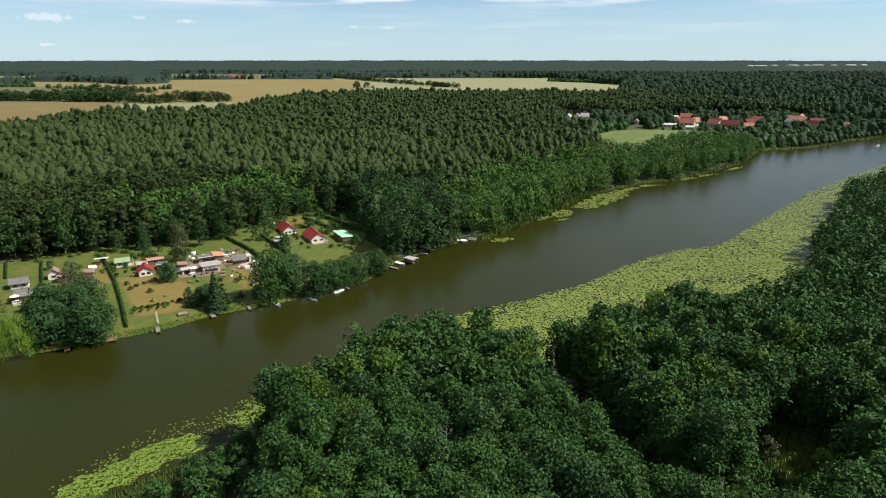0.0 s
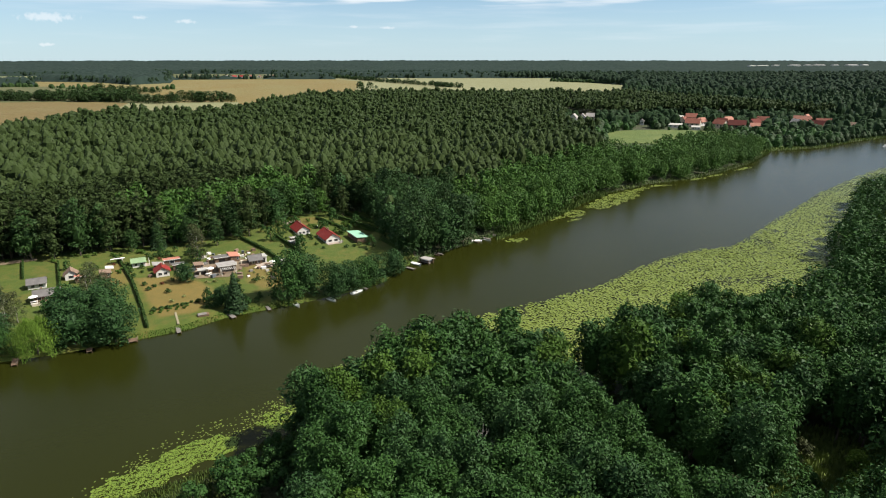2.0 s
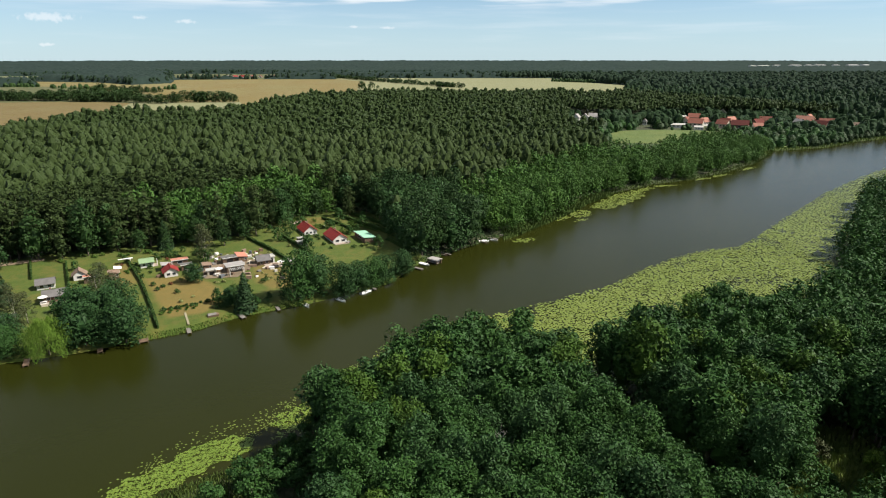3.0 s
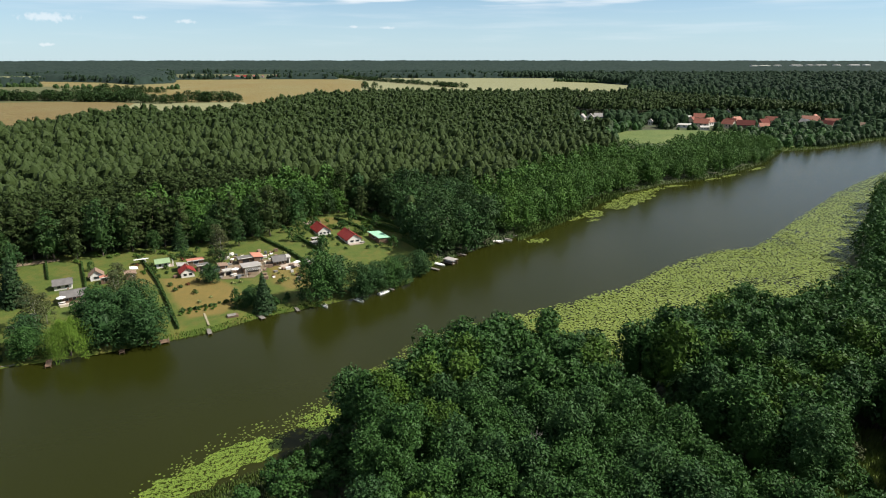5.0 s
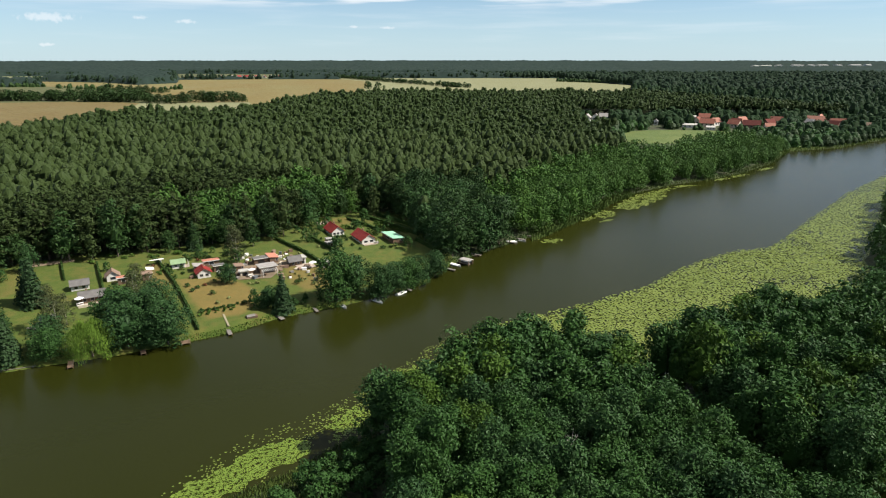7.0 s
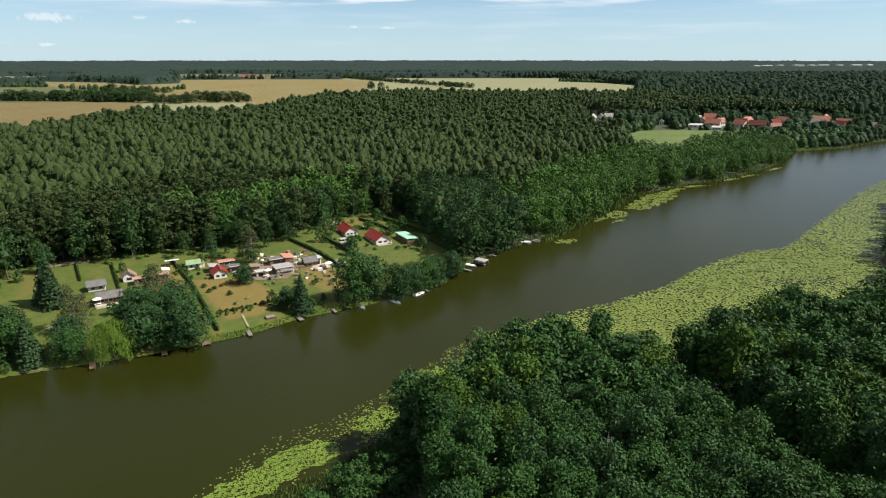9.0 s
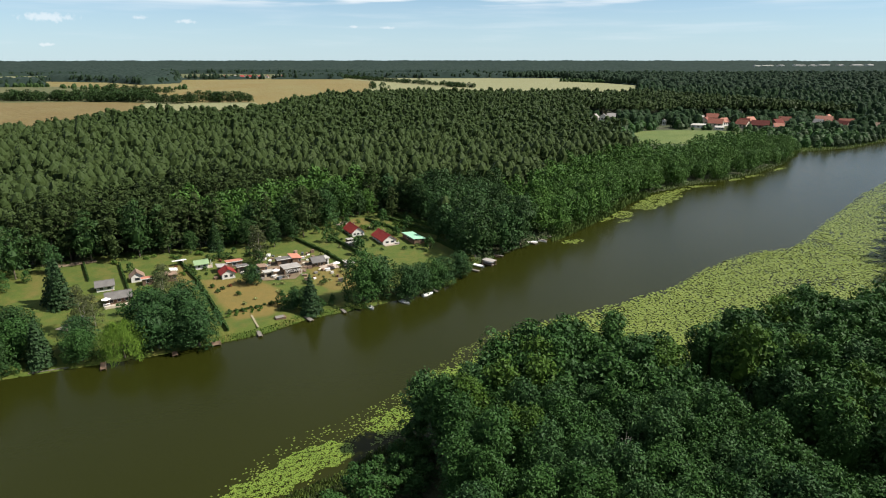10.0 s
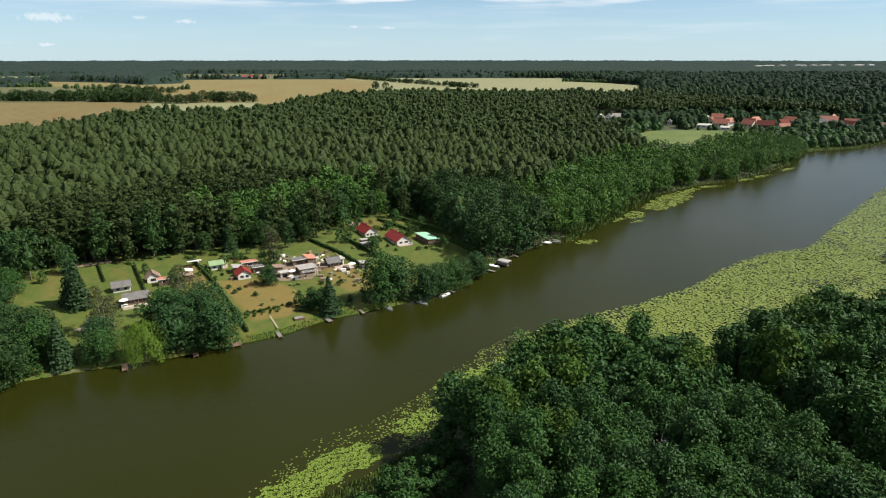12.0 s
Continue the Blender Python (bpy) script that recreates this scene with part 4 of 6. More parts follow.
def lawn():
    me = grid_mesh("lawn", np.arange(-200, -10, 1.2), np.arange(100, 282, 1.2), lambda x, y: height(x, y) + 0.1, LAWN, lambda x, y: inside(x, y, land) & (shore(x, y)[0] > -1.0))
    co = np.empty(len(me.vertices) * 3, np.float32)
    me.vertices.foreach_get("co", co)
    co = co.reshape(-1, 3)
    me.attributes.new("dry_dapple", "FLOAT", "POINT").data.foreach_set("value", dry_dapple(co[:, 0], co[:, 1]).astype(np.float32))
    return tagged(new("lawn", me), "garden lawns, partly green and partly sun-dried, sloping to the lake", "lawn", kind="structure")


lawn()
drape("forest_track", [(-163, 199), (-150, 206), (-148, 203), (-160, 196)], SAND, 0.25, 3.0, "bare sandy yard at the forest edge", "path")
drape("yard", [(-92, 199), (-84, 210), (-73, 205), (-76, 189), (-86, 187)], SAND, 0.25, 3.0, "bare sandy yard among the huts", "yard")
drape("patio", [(-75, 256), (-69, 259), (-65, 251), (-70, 248)], PAVING, 0.25, 3.0, "pink-brown paved patio behind a cottage", "patio")
drape("patio", [(-131, 150.4), (-128.6, 154.4), (-125.6, 153.2), (-127.4, 149.4)], PAVING, 0.25, 2.0, "pink-brown paved terrace by the water", "patio")

GROUP = "garden cottages"
house("cottage", -132.4, 178.8, ALONG, (4.8, 3.6), 1.9, 1.02, WHITE, DARK_FELT, "white cottage with a dark grey low roof", 1, 2, group=GROUP, chimney=False)
b = house("bungalow", -123.6, 169.8, ALONG, (6.6, 4.2), 2.0, 1.10, TIMBER, DARK_FELT, "dark bungalow with a grey roof and a white terrace", 1, 3, group=GROUP)
part("terrace", box_bm(-3.8, -4.9, -0.6, 3.8, -2.2, 0.2, 0.04), PAVING, b)
part("terrace_wall", box_bm(-3.8, -5.05, -0.6, 3.8, -4.85, 0.8, 0.03), CREAM, b, "low pale terrace wall")
house("cottage", -126.2, 186.5, LAKEWARD, (3.4, 3.5), 1.9, 1.44, WHITE, BROWN_TILE, "small white cottage with a steep brown roof", 1, 1, group=GROUP, chimney=False)
house("cottage", -110.2, 198.6, ALONG, (4.1, 3.1), 2.0, 0.77, WHITE, MOSS_ROOF, "small white cabin with a moss-green roof", 1, 2, porch=1.4, group=GROUP, chimney=False)
house("cottage", -98.6, 190.6, LAKEWARD, (4.4, 4.0), 1.9, 1.36, WHITE, RED_TILE, "white cottage with a bright red tiled roof", 2, 1, group=GROUP)
shed("shed", -102.0, 195.6, LAKEWARD, (3.6, 2.9), 1.80, 0.42, TIMBER, GREY_FELT, "small dark shed with a grey felt roof")
shed("shed", -99.8, 200.8, ALONG, (5.0, 3.2), 1.89, 0.34, TIMBER, SALMON, "garden hut with a salmon-pink flat roof")
shed("shed", -95.6, 196.2, ALONG, (3.4, 2.9), 1.80, 0.34, TIMBER, DARK_FELT, "dark timber hut with a felt roof", 2.0)
shed("shed", -83.6, 203.6, ALONG, (4.7, 3.5), 1.98, 0.30, TIMBER, DARK_FELT, "flat hut with a dark felt roof and a skylight", 2.2)
shed("shed", -79.2, 195.8, ALONG, (5.6, 4.8), 2.07, 0.26, TIMBER, GREY_FELT, "wide low hut with a grey-brown roof", 4.0)
shed("shed", -80.0, 205.8, LAKEWARD, (5.1, 2.9), 1.98, 0.42, TIMBER, SALMON, "long hut with a salmon-red sheet roof")
shed("shed", -88.8, 196.6, LAKEWARD, (3.3, 2.4), 1.71, 0.26, TIMBER, BROWN_TILE, "small brown hut in a cluttered yard", 1.6)
shed("shed", -85.6, 191.8, ALONG, (2.8, 2.4), 1.62, 0.26, CREAM, LIGHT_SHEET, "small hut with a pale sheet roof", 1.6)
house("cottage", -71.6, 202.8, ALONG, (4.2, 4.2), 1.9, 1.10, TIMBER, DARK_FELT, "dark cottage with a black roof above a pale terrace", 1, 2, group=GROUP, chimney=False)
shed("shed", -70.2, 204.6, ALONG, (3.6, 3.5), 2.07, 0.26, WHITE, LIGHT_SHEET, "white annexe with a pale flat roof", 2.6)
drape("terrace", [(-71, 201), (-66, 204.5), (-63.2, 200), (-68, 197)], PAVING, 0.3, 2.0, "pale paved terrace before a cottage", "terrace")
shed("shed", -62.4, 222.8, ALONG, (3.4, 2.9), 1.89, 0.42, GREYWOOD, GREY_FELT, "grey timber shed with a felt roof")
shed("shed", -60.4, 201.0, LAKEWARD, (2.8, 2.6), 1.80, 0.42, GREYWOOD, GREY_FELT, "grey timber shed beside a hedge")
house("cottage", -64.2, 241.6, LAKEWARD, (9.0, 5.2), 1.75, 1.9, WHITE, RED_TILE, "white cottage with a dark red tiled roof and a glazed gable", 3, 2, group=GROUP)
house("cottage", -51.0, 232.0, LAKEWARD, (10.4, 5.6), 1.75, 1.9, WHITE, RED_TILE, "long white cottage with a dark red tiled roof", 2, 3, porch=2.0, group=GROUP)
shed("shed", -39.6, 233.0, LAKEWARD, (10.4, 4.4), 1.89, 0.34, TIMBER, GREEN_SHEET, "long hut with a pale green sheet roof")
shed("shed", -64.1, 228.5, ALONG, (2.3, 1.9), 1.62, 0.26, TIMBER, GREY_FELT, "small dark garden shed")


def caravan(x, y, turn):
    c = thing("caravan", x, y, turn, "white caravan parked among the pines", "caravan")
    part("body", box_bm(-2.4, -1.1, 0.5, 2.4, 1.1, 2.6, 0.25), BOATWHITE, c)
    for s in (-1, 1):
        part("wheel", box_bm(-0.3, s * 1.08 - 0.1, 0.0, 0.3, s * 1.08 + 0.1, 0.6, 0.12), BLACKISH, c)
        window(c, 0.4, s * 1.1, 1.75, 1.4, 0.6, 1)
    part("drawbar", box_bm(2.3, -0.06, 0.42, 3.4, 0.06, 0.54), GREYWOOD, c)


caravan(-166, 228, 20)
caravan(-184, 234, 60)


def hedge(points, wide, tall, label, name="hedge", mat=None, seed=1):
    """A clipped hedge along points: a twiggy core under a skin of leaf clumps."""
    mat = mat or HEDGE
    r = np.random.default_rng(seed + int(abs(points[0][0]) * 10))
    root = tagged(new(name), label, "hedge", "garden hedges")
    quads, bm = [], bmesh.new()
    for (ax, ay), (bx, by) in zip(points, points[1:]):
        n = max(2, int(math.hypot(bx - ax, by - ay)))
        for i in range(n):
            s, e = i / n, (i + 1) / n
            x0, y0, x1, y1 = ax + (bx - ax) * s, ay + (by - ay) * s, ax + (bx - ax) * e, ay + (by - ay) * e
            z = ground_at(x0, y0)
            d = np.array([x1 - x0, y1 - y0]) / math.hypot(x1 - x0, y1 - y0)
            side = np.array([-d[1], d[0]]) * wide * 0.3
            vs = [bm.verts.new((px_ + sg * side[0], py_ + sg * side[1], zz)) for px_, py_, sg, zz in
                  [(x0, y0, 1, z - 0.2), (x0, y0, -1, z - 0.2), (x1, y1, -1, z - 0.2), (x1, y1, 1, z - 0.2), (x0, y0, 1, z + tall * 0.88), (x0, y0, -1, z + tall * 0.88), (x1, y1, -1, z + tall * 0.88), (x1, y1, 1, z + tall * 0.88)]]
            for f in ((4, 5, 6, 7), (0, 4, 7, 3), (1, 2, 6, 5), (0, 1, 5, 4), (2, 3, 7, 6)):
                bm.faces.new([vs[k] for k in f])
            m = 26
            o = ball(r, m)
            o[:, 2] = np.abs(o[:, 2])
            t = r.random(m)
            c = np.stack([x0 + (x1 - x0) * t + o[:, 0] * wide * 0.5, y0 + (y1 - y0) * t + o[:, 1] * wide * 0.42, z + tall * (0.2 + 0.75 * r.random(m) ** 0.6) + 0.1 * o[:, 2]], 1)
            quads.append(cards(c, o + 0.4 * r.normal(size=(m, 3)) + (0, 0, 0.3), 0.42, r))
    part("core", bm, mat, root)
    new("leaves", cards_mesh("leaves", np.concatenate(quads), mat)).parent = root
    return root


hedge([(-120, 204.5), (-104.5, 182.5), (-94, 165.5), (-84.8, 150)], 0.8, 1.2, "long dark clipped hedge running down to the lake")
hedge([(-85.5, 231), (-71.7, 216), (-59.4, 199.8)], 1.1, 1.4, "dark clipped hedge between two lawns")
hedge([(-73, 235), (-60.4, 217.3), (-56, 211)], 1.3, 1.5, "dark clipped hedge beside a grey shed")
hedge([(-151.5, 201), (-141, 185)], 0.5, 1.3, "narrow dark hedge on a plot boundary")
hedge([(-139, 200.5), (-118.6, 168)], 0.6, 1.4, "narrow dark hedge beside the bungalow")
hedge([(-57, 268), (-43, 254), (-30, 240)], 1.6, 1.8, "broad hedge along the upper plots")
hedge([(-50, 270), (-38, 258), (-28, 248)], 1.5, 1.7, "broad hedge at the edge of the wood")
hedge([(-62, 262), (-52, 252), (-46, 244)], 1.2, 1.3, "low hedge behind the red cottage")
hedge([(-30, 232), (-22, 219)], 1.6, 1.8, "hedge beside the green-roofed hut")

# garden trees and shrubs
garden_r = np.random.default_rng(23)
# mostly bluer, darker leaves: the shade of the trees' near side is coloured in
rich = [(trunk_mesh(40 + s, 13, 0.24, 6, BARK), cards_mesh("crown", np.concatenate([broad_crown(40 + s, 13.6, -0.4, 6.9, 27, 4300, 0.6, 0.58, sprays), crown_core(12.6, 0.2, 6.2, s, 0.42)]), [ALDER_BLUE, ALDER, ALDER_BLUE, SHADY][s])) for s in range(4)]
small = [(trunk_mesh(50 + s, 5, 0.12, 5, BARK), cards_mesh("crown", broad_crown(60 + s, 6.0, 0.3, 2.6, 14, 420, 0.52), ALDER)) for s in range(3)]
birch = [(trunk_mesh(56 + s, 14, 0.15, 5, DEAD), cards_mesh("crown", broad_crown(66 + s, 14.0, 1.0, 3.9, 22, 1300, 0.5, 0.62, sprays), BIRCH)) for s in range(3)]
spruces = [(trunk_mesh(60 + s, 11, 0.16, 0, BARK), cards_mesh("crown", spruce_crown(60 + s, 13.0, 3.7, 1300, 0.62), SPRUCE)) for s in range(2)]
edge_kinds = [(trunk_mesh(64 + s, 13, 0.2, 5, BARK), cards_mesh("crown", np.concatenate([broad_crown(74 + s, 14.5 + s, 1.0, 5.6 - 0.4 * s, 20, 1200, 0.8, 0.6, sprays), crown_core(12.5, 1.5, 4.6, s, 0.4)]), [SHADY, ALDER_BLUE, SHADY, PINE][s])) for s in range(4)]
plant(rich, [(-98.8, 140.6), (-89.8, 143), (-95.5, 147), (-103, 148.5), (-96.5, 153.5), (-106.5, 151.5)], garden_r, "garden_tree", "big dark green tree overhanging the lake", "trees on the garden shore", (0.88, 1.02))
plant(rich, [(-51.5, 172), (-47, 175.5)], garden_r, "garden_tree", "big round green tree on the garden shore", "trees on the garden shore", (1.0, 1.12))
plant(rich, [(-39, 176), (-35, 179.5), (-28, 186.5), (-22.5, 195), (-31, 183.5)], garden_r, "garden_tree", "round green tree leaning over moored boats", "trees on the garden shore", (0.66, 0.8))
plant(rich, [(-132, 125.2), (-137, 123.2), (-129.5, 134.5), (-136, 133), (-142, 129), (-146, 136), (-140, 141), (-142.5, 123.5), (-133.5, 140)], garden_r, "garden_tree", "dense green tree at the water's edge", "trees on the garden shore", (0.78, 0.95))
plant(small, [(-128, 127.6), (-126.3, 128.4), (-129.6, 126.8)], garden_r, "shore_bush", "pale grey-green willow bush at the water's edge", "garden shore bushes", (0.36, 0.46))
plant(rich, [(-114.4, 134.2), (-117.5, 139)], garden_r, "garden_tree", "green tree beside a willow on the shore", "trees on the garden shore", (0.66, 0.74))
plant(birch, [(-120.6, 147.5), (-123.5, 150.5), (-121.5, 153), (-107.4, 163), (-110, 170), (-104, 166), (-91.4, 203.6), (-93.4, 206)], garden_r, "birch_tree", "birch with a thin brownish-green crown in a garden", "garden birches", (0.7, 0.95))
plant(spruces, [(-137.4, 165), (-141, 168)], garden_r, "spruce_tree", "dark pointed spruce on a lawn", "garden spruces", (1.0, 1.15))
plant(spruces, [(-65.4, 163.2), (-111.9, 217.5)], garden_r, "spruce_tree", "dark pointed spruce near the shore", "garden spruces", (0.86, 0.95))
plant(rich, [(-70.2, 165), (-68.2, 169)], garden_r, "garden_tree", "low spreading green tree beside a spruce", "trees on the garden shore", (0.4, 0.5))
plant(small, [(-63, 166), (-60.8, 167.8), (-73.5, 164), (-66.5, 167), (-61, 171.5), (-56.5, 170.5)], garden_r, "garden_bush", "leafy green bush on the garden shore", "garden bushes", (0.35, 0.55))
plant(small, [(-75, 167.5), (-71.5, 166.5), (-68.5, 251), (-54, 258), (-42.5, 250), (-59.7, 221), (-73, 229), (-55.5, 248), 
              (-103.5, 161), (-116, 180), (-119, 184), (-58, 214), (-70, 240), (-92, 203), (-33, 222), (-44, 262)], garden_r, "fruit_tree", "small round fruit tree in a garden", "fruit trees", (0.6, 1.0))
plant(small, [(-160, 184), (-166, 178), (-171, 184), (-169, 190), (-176, 184), (-178, 176), (-163, 170), (-170, 172), (-174, 180), (-168, 166), (-142, 152), (-136, 150), (-148, 154), (-118, 160), (-114, 155), (-132, 194), (-121, 205), (-108, 211), (-104, 214), (-99, 214), (-97, 210), (-72, 238), (-74, 242), (-72, 247), (-70, 251), (-57, 247), (-47, 240), (-44, 243), (-79, 240), (-77, 247)], garden_r, "garden_bush", "rounded overgrown bush in a garden", "garden bushes", (0.3, 0.7))
plant(rich, [(-172, 172), (-165, 163), (-158, 157), (-150, 149), (-176, 165), (-181, 178), (-171, 181), (-164, 175), (-184, 170), (-178, 188), (-160, 166), (-155, 143), (-150, 138), (-190, 182)], garden_r, "garden_tree", "overgrown green tree at the edge of the plots", "trees on the garden shore", (0.4, 0.75))
plant(spruces, [(-123, 131.8), (-125.6, 136)], garden_r, "spruce_tree", "broad grey-green conifer near the shore", "garden spruces", (0.8, 0.92))
plant(rich, [(-88.6, 184.6)], garden_r, "garden_tree", "dark round tree before the huts", "trees on the garden shore", (0.5, 0.56))
t = make_tree("willow_tree", trunk_mesh(71, 7, 0.25, 5, BARK), cards_mesh("crown", willow_crown(71, 9.6, 4.7, 11000, 0.22), WILLOW), "bright yellow-green weeping willow hanging over the shore")
t.matrix_basis = pose(-105.4, 136.2, 0.3)

# thick green edge between the gardens and the pines
edge_line = [(-215, 160), (-186, 189), (-166, 198), (-145, 214), (-120, 221), (-98, 228), (-86, 238), (-79, 258), (-58, 278), (-40, 274), (-29, 246), (-20, 222)]
edge_places = []
for (ax, ay), (bx, by) in zip(edge_line, edge_line[1:]):
    n = max(1, int(math.hypot(bx - ax, by - ay) / 6.4))
    edge_places += [(ax + (bx - ax) * (i + 0.5) / n + garden_r.uniform(-1.5, 1.5), ay + (by - ay) * (i + 0.5) / n + garden_r.uniform(-4, 4)) for i in range(n)]
edge_places += [(x + garden_r.uniform(-2, 2), y + garden_r.uniform(-2, 2)) for x, y in ((-180, 178), (-172, 185), (-164, 188), (-158, 191), (-152, 202), (-143, 206), (-134, 209), (-126, 214), (-118, 215), (-110, 217), (-100, 222), (-93, 222), (-88, 230), (-82, 236), (-82, 247), (-76, 252), (-66, 268), (-52, 268), (-36, 262))]
plant(edge_kinds, edge_places, garden_r, "edge_tree", "leafy green tree at the edge of the pine forest", "forest edge trees", (0.55, 1.25))


def shrub(kind, places, label, tall=(0.7, 1.5)):
    for i, (x, y) in enumerate(places):
        r = np.random.default_rng(100 + i + int(abs(x) * 7))
        h = r.uniform(*tall)
        me = cards_mesh("shrub", broad_crown(100 + i, h, 0.1, h * 0.8, 8, 110, 0.3 + 0.06 * h), kind)
        ob = tagged(new("shrub", me), label, "shrub", "garden shrubs")
        ob.matrix_basis = pose(x, y, ground_at(x, y))


shrub(BEDS, [(-88 + 7.5 * (i % 5) / 4 + 0.5 * math.sin(i * 3.1), 159.2 + 1.6 * (i // 5) + 4.2 * (i % 5) / 4) for i in range(15)], "leafy vegetable plant in a bed near the shore", (0.4, 0.9))
shrub(BEDS, [(-49 + 1.25 * (i % 12), 262 - 1.1 * (i % 12) - 3.4 * (i // 12)) for i in range(36)], "leafy bush in a planted garden row", (0.7, 1.3))
shrub(BEDS, [(-112 - 1.7 * (i % 4) + 0.6 * math.sin(i * 2.0), 193.5 - 2.2 * (i % 4) + 1.9 * (i // 4)) for i in range(12)], "leafy plant in a garden bed", (0.5, 1.2))
shrub(HEDGE, [(-88.4 + 1.05 * i + 0.4 * math.sin(i * 2.3), 161.6 + 0.72 * i + 0.6 * math.sin(i * 1.7)) for i in range(14)], "low dark green plant in a row of beds", (0.6, 1.4))
shrub(HEDGE, [(-97, 177), (-96.4, 179.6), (-90, 175), (-66, 187), (-58, 177.6), (-66.4, 184.6), (-100, 181), (-108, 196), (-106, 192), (-123, 195), (-131, 192),  (-70, 214), (-46, 246), (-52, 262), (-72, 185), (-70, 181), (-74, 179),
              (-68, 176), (-72, 173), (-66, 172), (-70, 169), (-63, 168), (-61, 172), (-110, 192), (-112, 195), (-107, 188), (-114, 198)], "low dark green garden shrub", (0.8, 1.8))
shrub(BLOSSOM, [(-64, 192), (-62, 196), (-86, 168), (-93, 185), (-109, 199), (-67, 222), (-79, 178), (-61, 184), (-75, 164), (-84, 172), (-110, 207), (-72, 212)], "flowering yellowish garden shrub")
BUILT = ((-132.4, 178.8), (-123.6, 169.8), (-126.2, 186.5), (-110.2, 198.6), (-98.6, 190.6), (-64.2, 241.6), (-51, 232), (-39.6, 233), (-71.6, 202.8), (-79.2, 195.8), (-83.6, 203.6), (-62.4, 222.8))
bush_r = random.Random(12)


def bushes(count, x0, x1, y0, y1, lean):
    """Places for shrubs in a slanting strip of garden, clear of the huts; lean: how far the strip shifts in y for each metre in x."""
    found = []
    while len(found) < count:
        x, y = bush_r.uniform(x0, x1), bush_r.uniform(y0, y1)
        y += lean * (x - x0)
        if all(math.hypot(x - hx, y - hy) > 6.5 for hx, hy in BUILT) and shore(np.array([x]), np.array([y]))[0][0] > 3:
            found.append((x, y))
    return found


shrub(BEDS, bushes(26, -76, -34, 242, 262, -0.15), "bright green bush in an upper garden", (0.8, 2.0))
shrub(HEDGE, bushes(18, -72, -30, 224, 240, -0.2), "dark rounded bush in an upper garden", (0.8, 1.8))
shrub(BEDS, bushes(16, -158, -112, 196, 203, 0.25), "bright bush at the upper end of a lawn", (0.7, 1.7))
shrub(HEDGE, bushes(14, -112, -92, 204, 212, 0.3), "dark bush behind the garden huts", (0.9, 2.0))
shrub(BLOSSOM, bushes(12, -86, -58, 176, 190, 0.3), "flowering bush on a dry lawn", (0.5, 1.0))
shrub(RUSSET, [(-119, 199), (-95, 182), (-70, 190), (-106, 205), (-77, 214)], "russet-leaved shrub in a garden")


# ---- shore: piers, boats, edging ----
def pier(x, y, turn, long, wide, label, rail=False):
    long, wide = long * 0.82, wide * 0.74
    p = thing("pier", x, y, turn, label, "pier", "garden piers", z=0.0)
    part("deck", box_bm(0, -wide / 2, 0.42, long, wide / 2, 0.54, 0.03), TIMBER if "brown" in label else GREYWOOD, p)
    for s in (-1, 1):
        part("beam", box_bm(0, s * wide * 0.38 - 0.06, 0.28, long, s * wide * 0.38 + 0.06, 0.42), TIMBER, p)
        for k in range(2 + int(long / 3)):
            xx = 0.3 + k * (long - 0.5) / (1 + int(long / 3))
            part("post", box_bm(xx - 0.07, s * wide * 0.45 - 0.07, -1.4, xx + 0.07, s * wide * 0.45 + 0.07, 0.9 if rail else 0.62, 0.02), TIMBER, p)
    if rail:
        part("rail", box_bm(0.2, wide * 0.45 - 0.04, 0.84, long - 0.1, wide * 0.45 + 0.04, 0.92), GREYWOOD, p)
    return p


for x, y, turn, long, wide in ((-77.5, 151.5, -62, 4.5, 1.5), (-66.8, 161.0, -50, 4.6, 1.8), (-57.6, 166.6, -60, 4.2, 1.3), (-12.8, 213.6, -38, 6.0, 1.5), (-13.8, 208.4, -38, 5.5, 1.4), (-10.0, 219.2, -38, 6.6, 1.2),
                               (-6.0, 228.4, -40, 3.4, 2.4), (9.6, 238.6, -36, 5.8, 1.3), (13.8, 243.4, -36, 4.4, 1.2), (5.6, 234.0, -36, 4.6, 1.3), (-18.5, 201.5, -36, 4.4, 1.4)):
    pier(x, y, turn, long, wide, "weathered grey wooden pier on posts")
pier(-109.3, 133.6, -62, 4.6, 1.7, "brown wooden pier with a hand rail", True)
pier(-94.6, 139.2, -62, 2.6, 1.7, "short brown wooden landing stage")
pier(-86.4, 144.8, -62, 2.6, 3.0, "square brown wooden landing stage", True)
pier(-31.0, 181.6, -50, 2.4, 1.2, "short wooden landing stage by a boat")
walkway = thing("footpath_boards", -79.6, 156.2, -62, "narrow pale plank path leading to a pier", "path")
part("boards", box_bm(-4.6, -0.28, 0.1, 4.4, 0.28, 0.26, 0.03), PLANK, walkway)


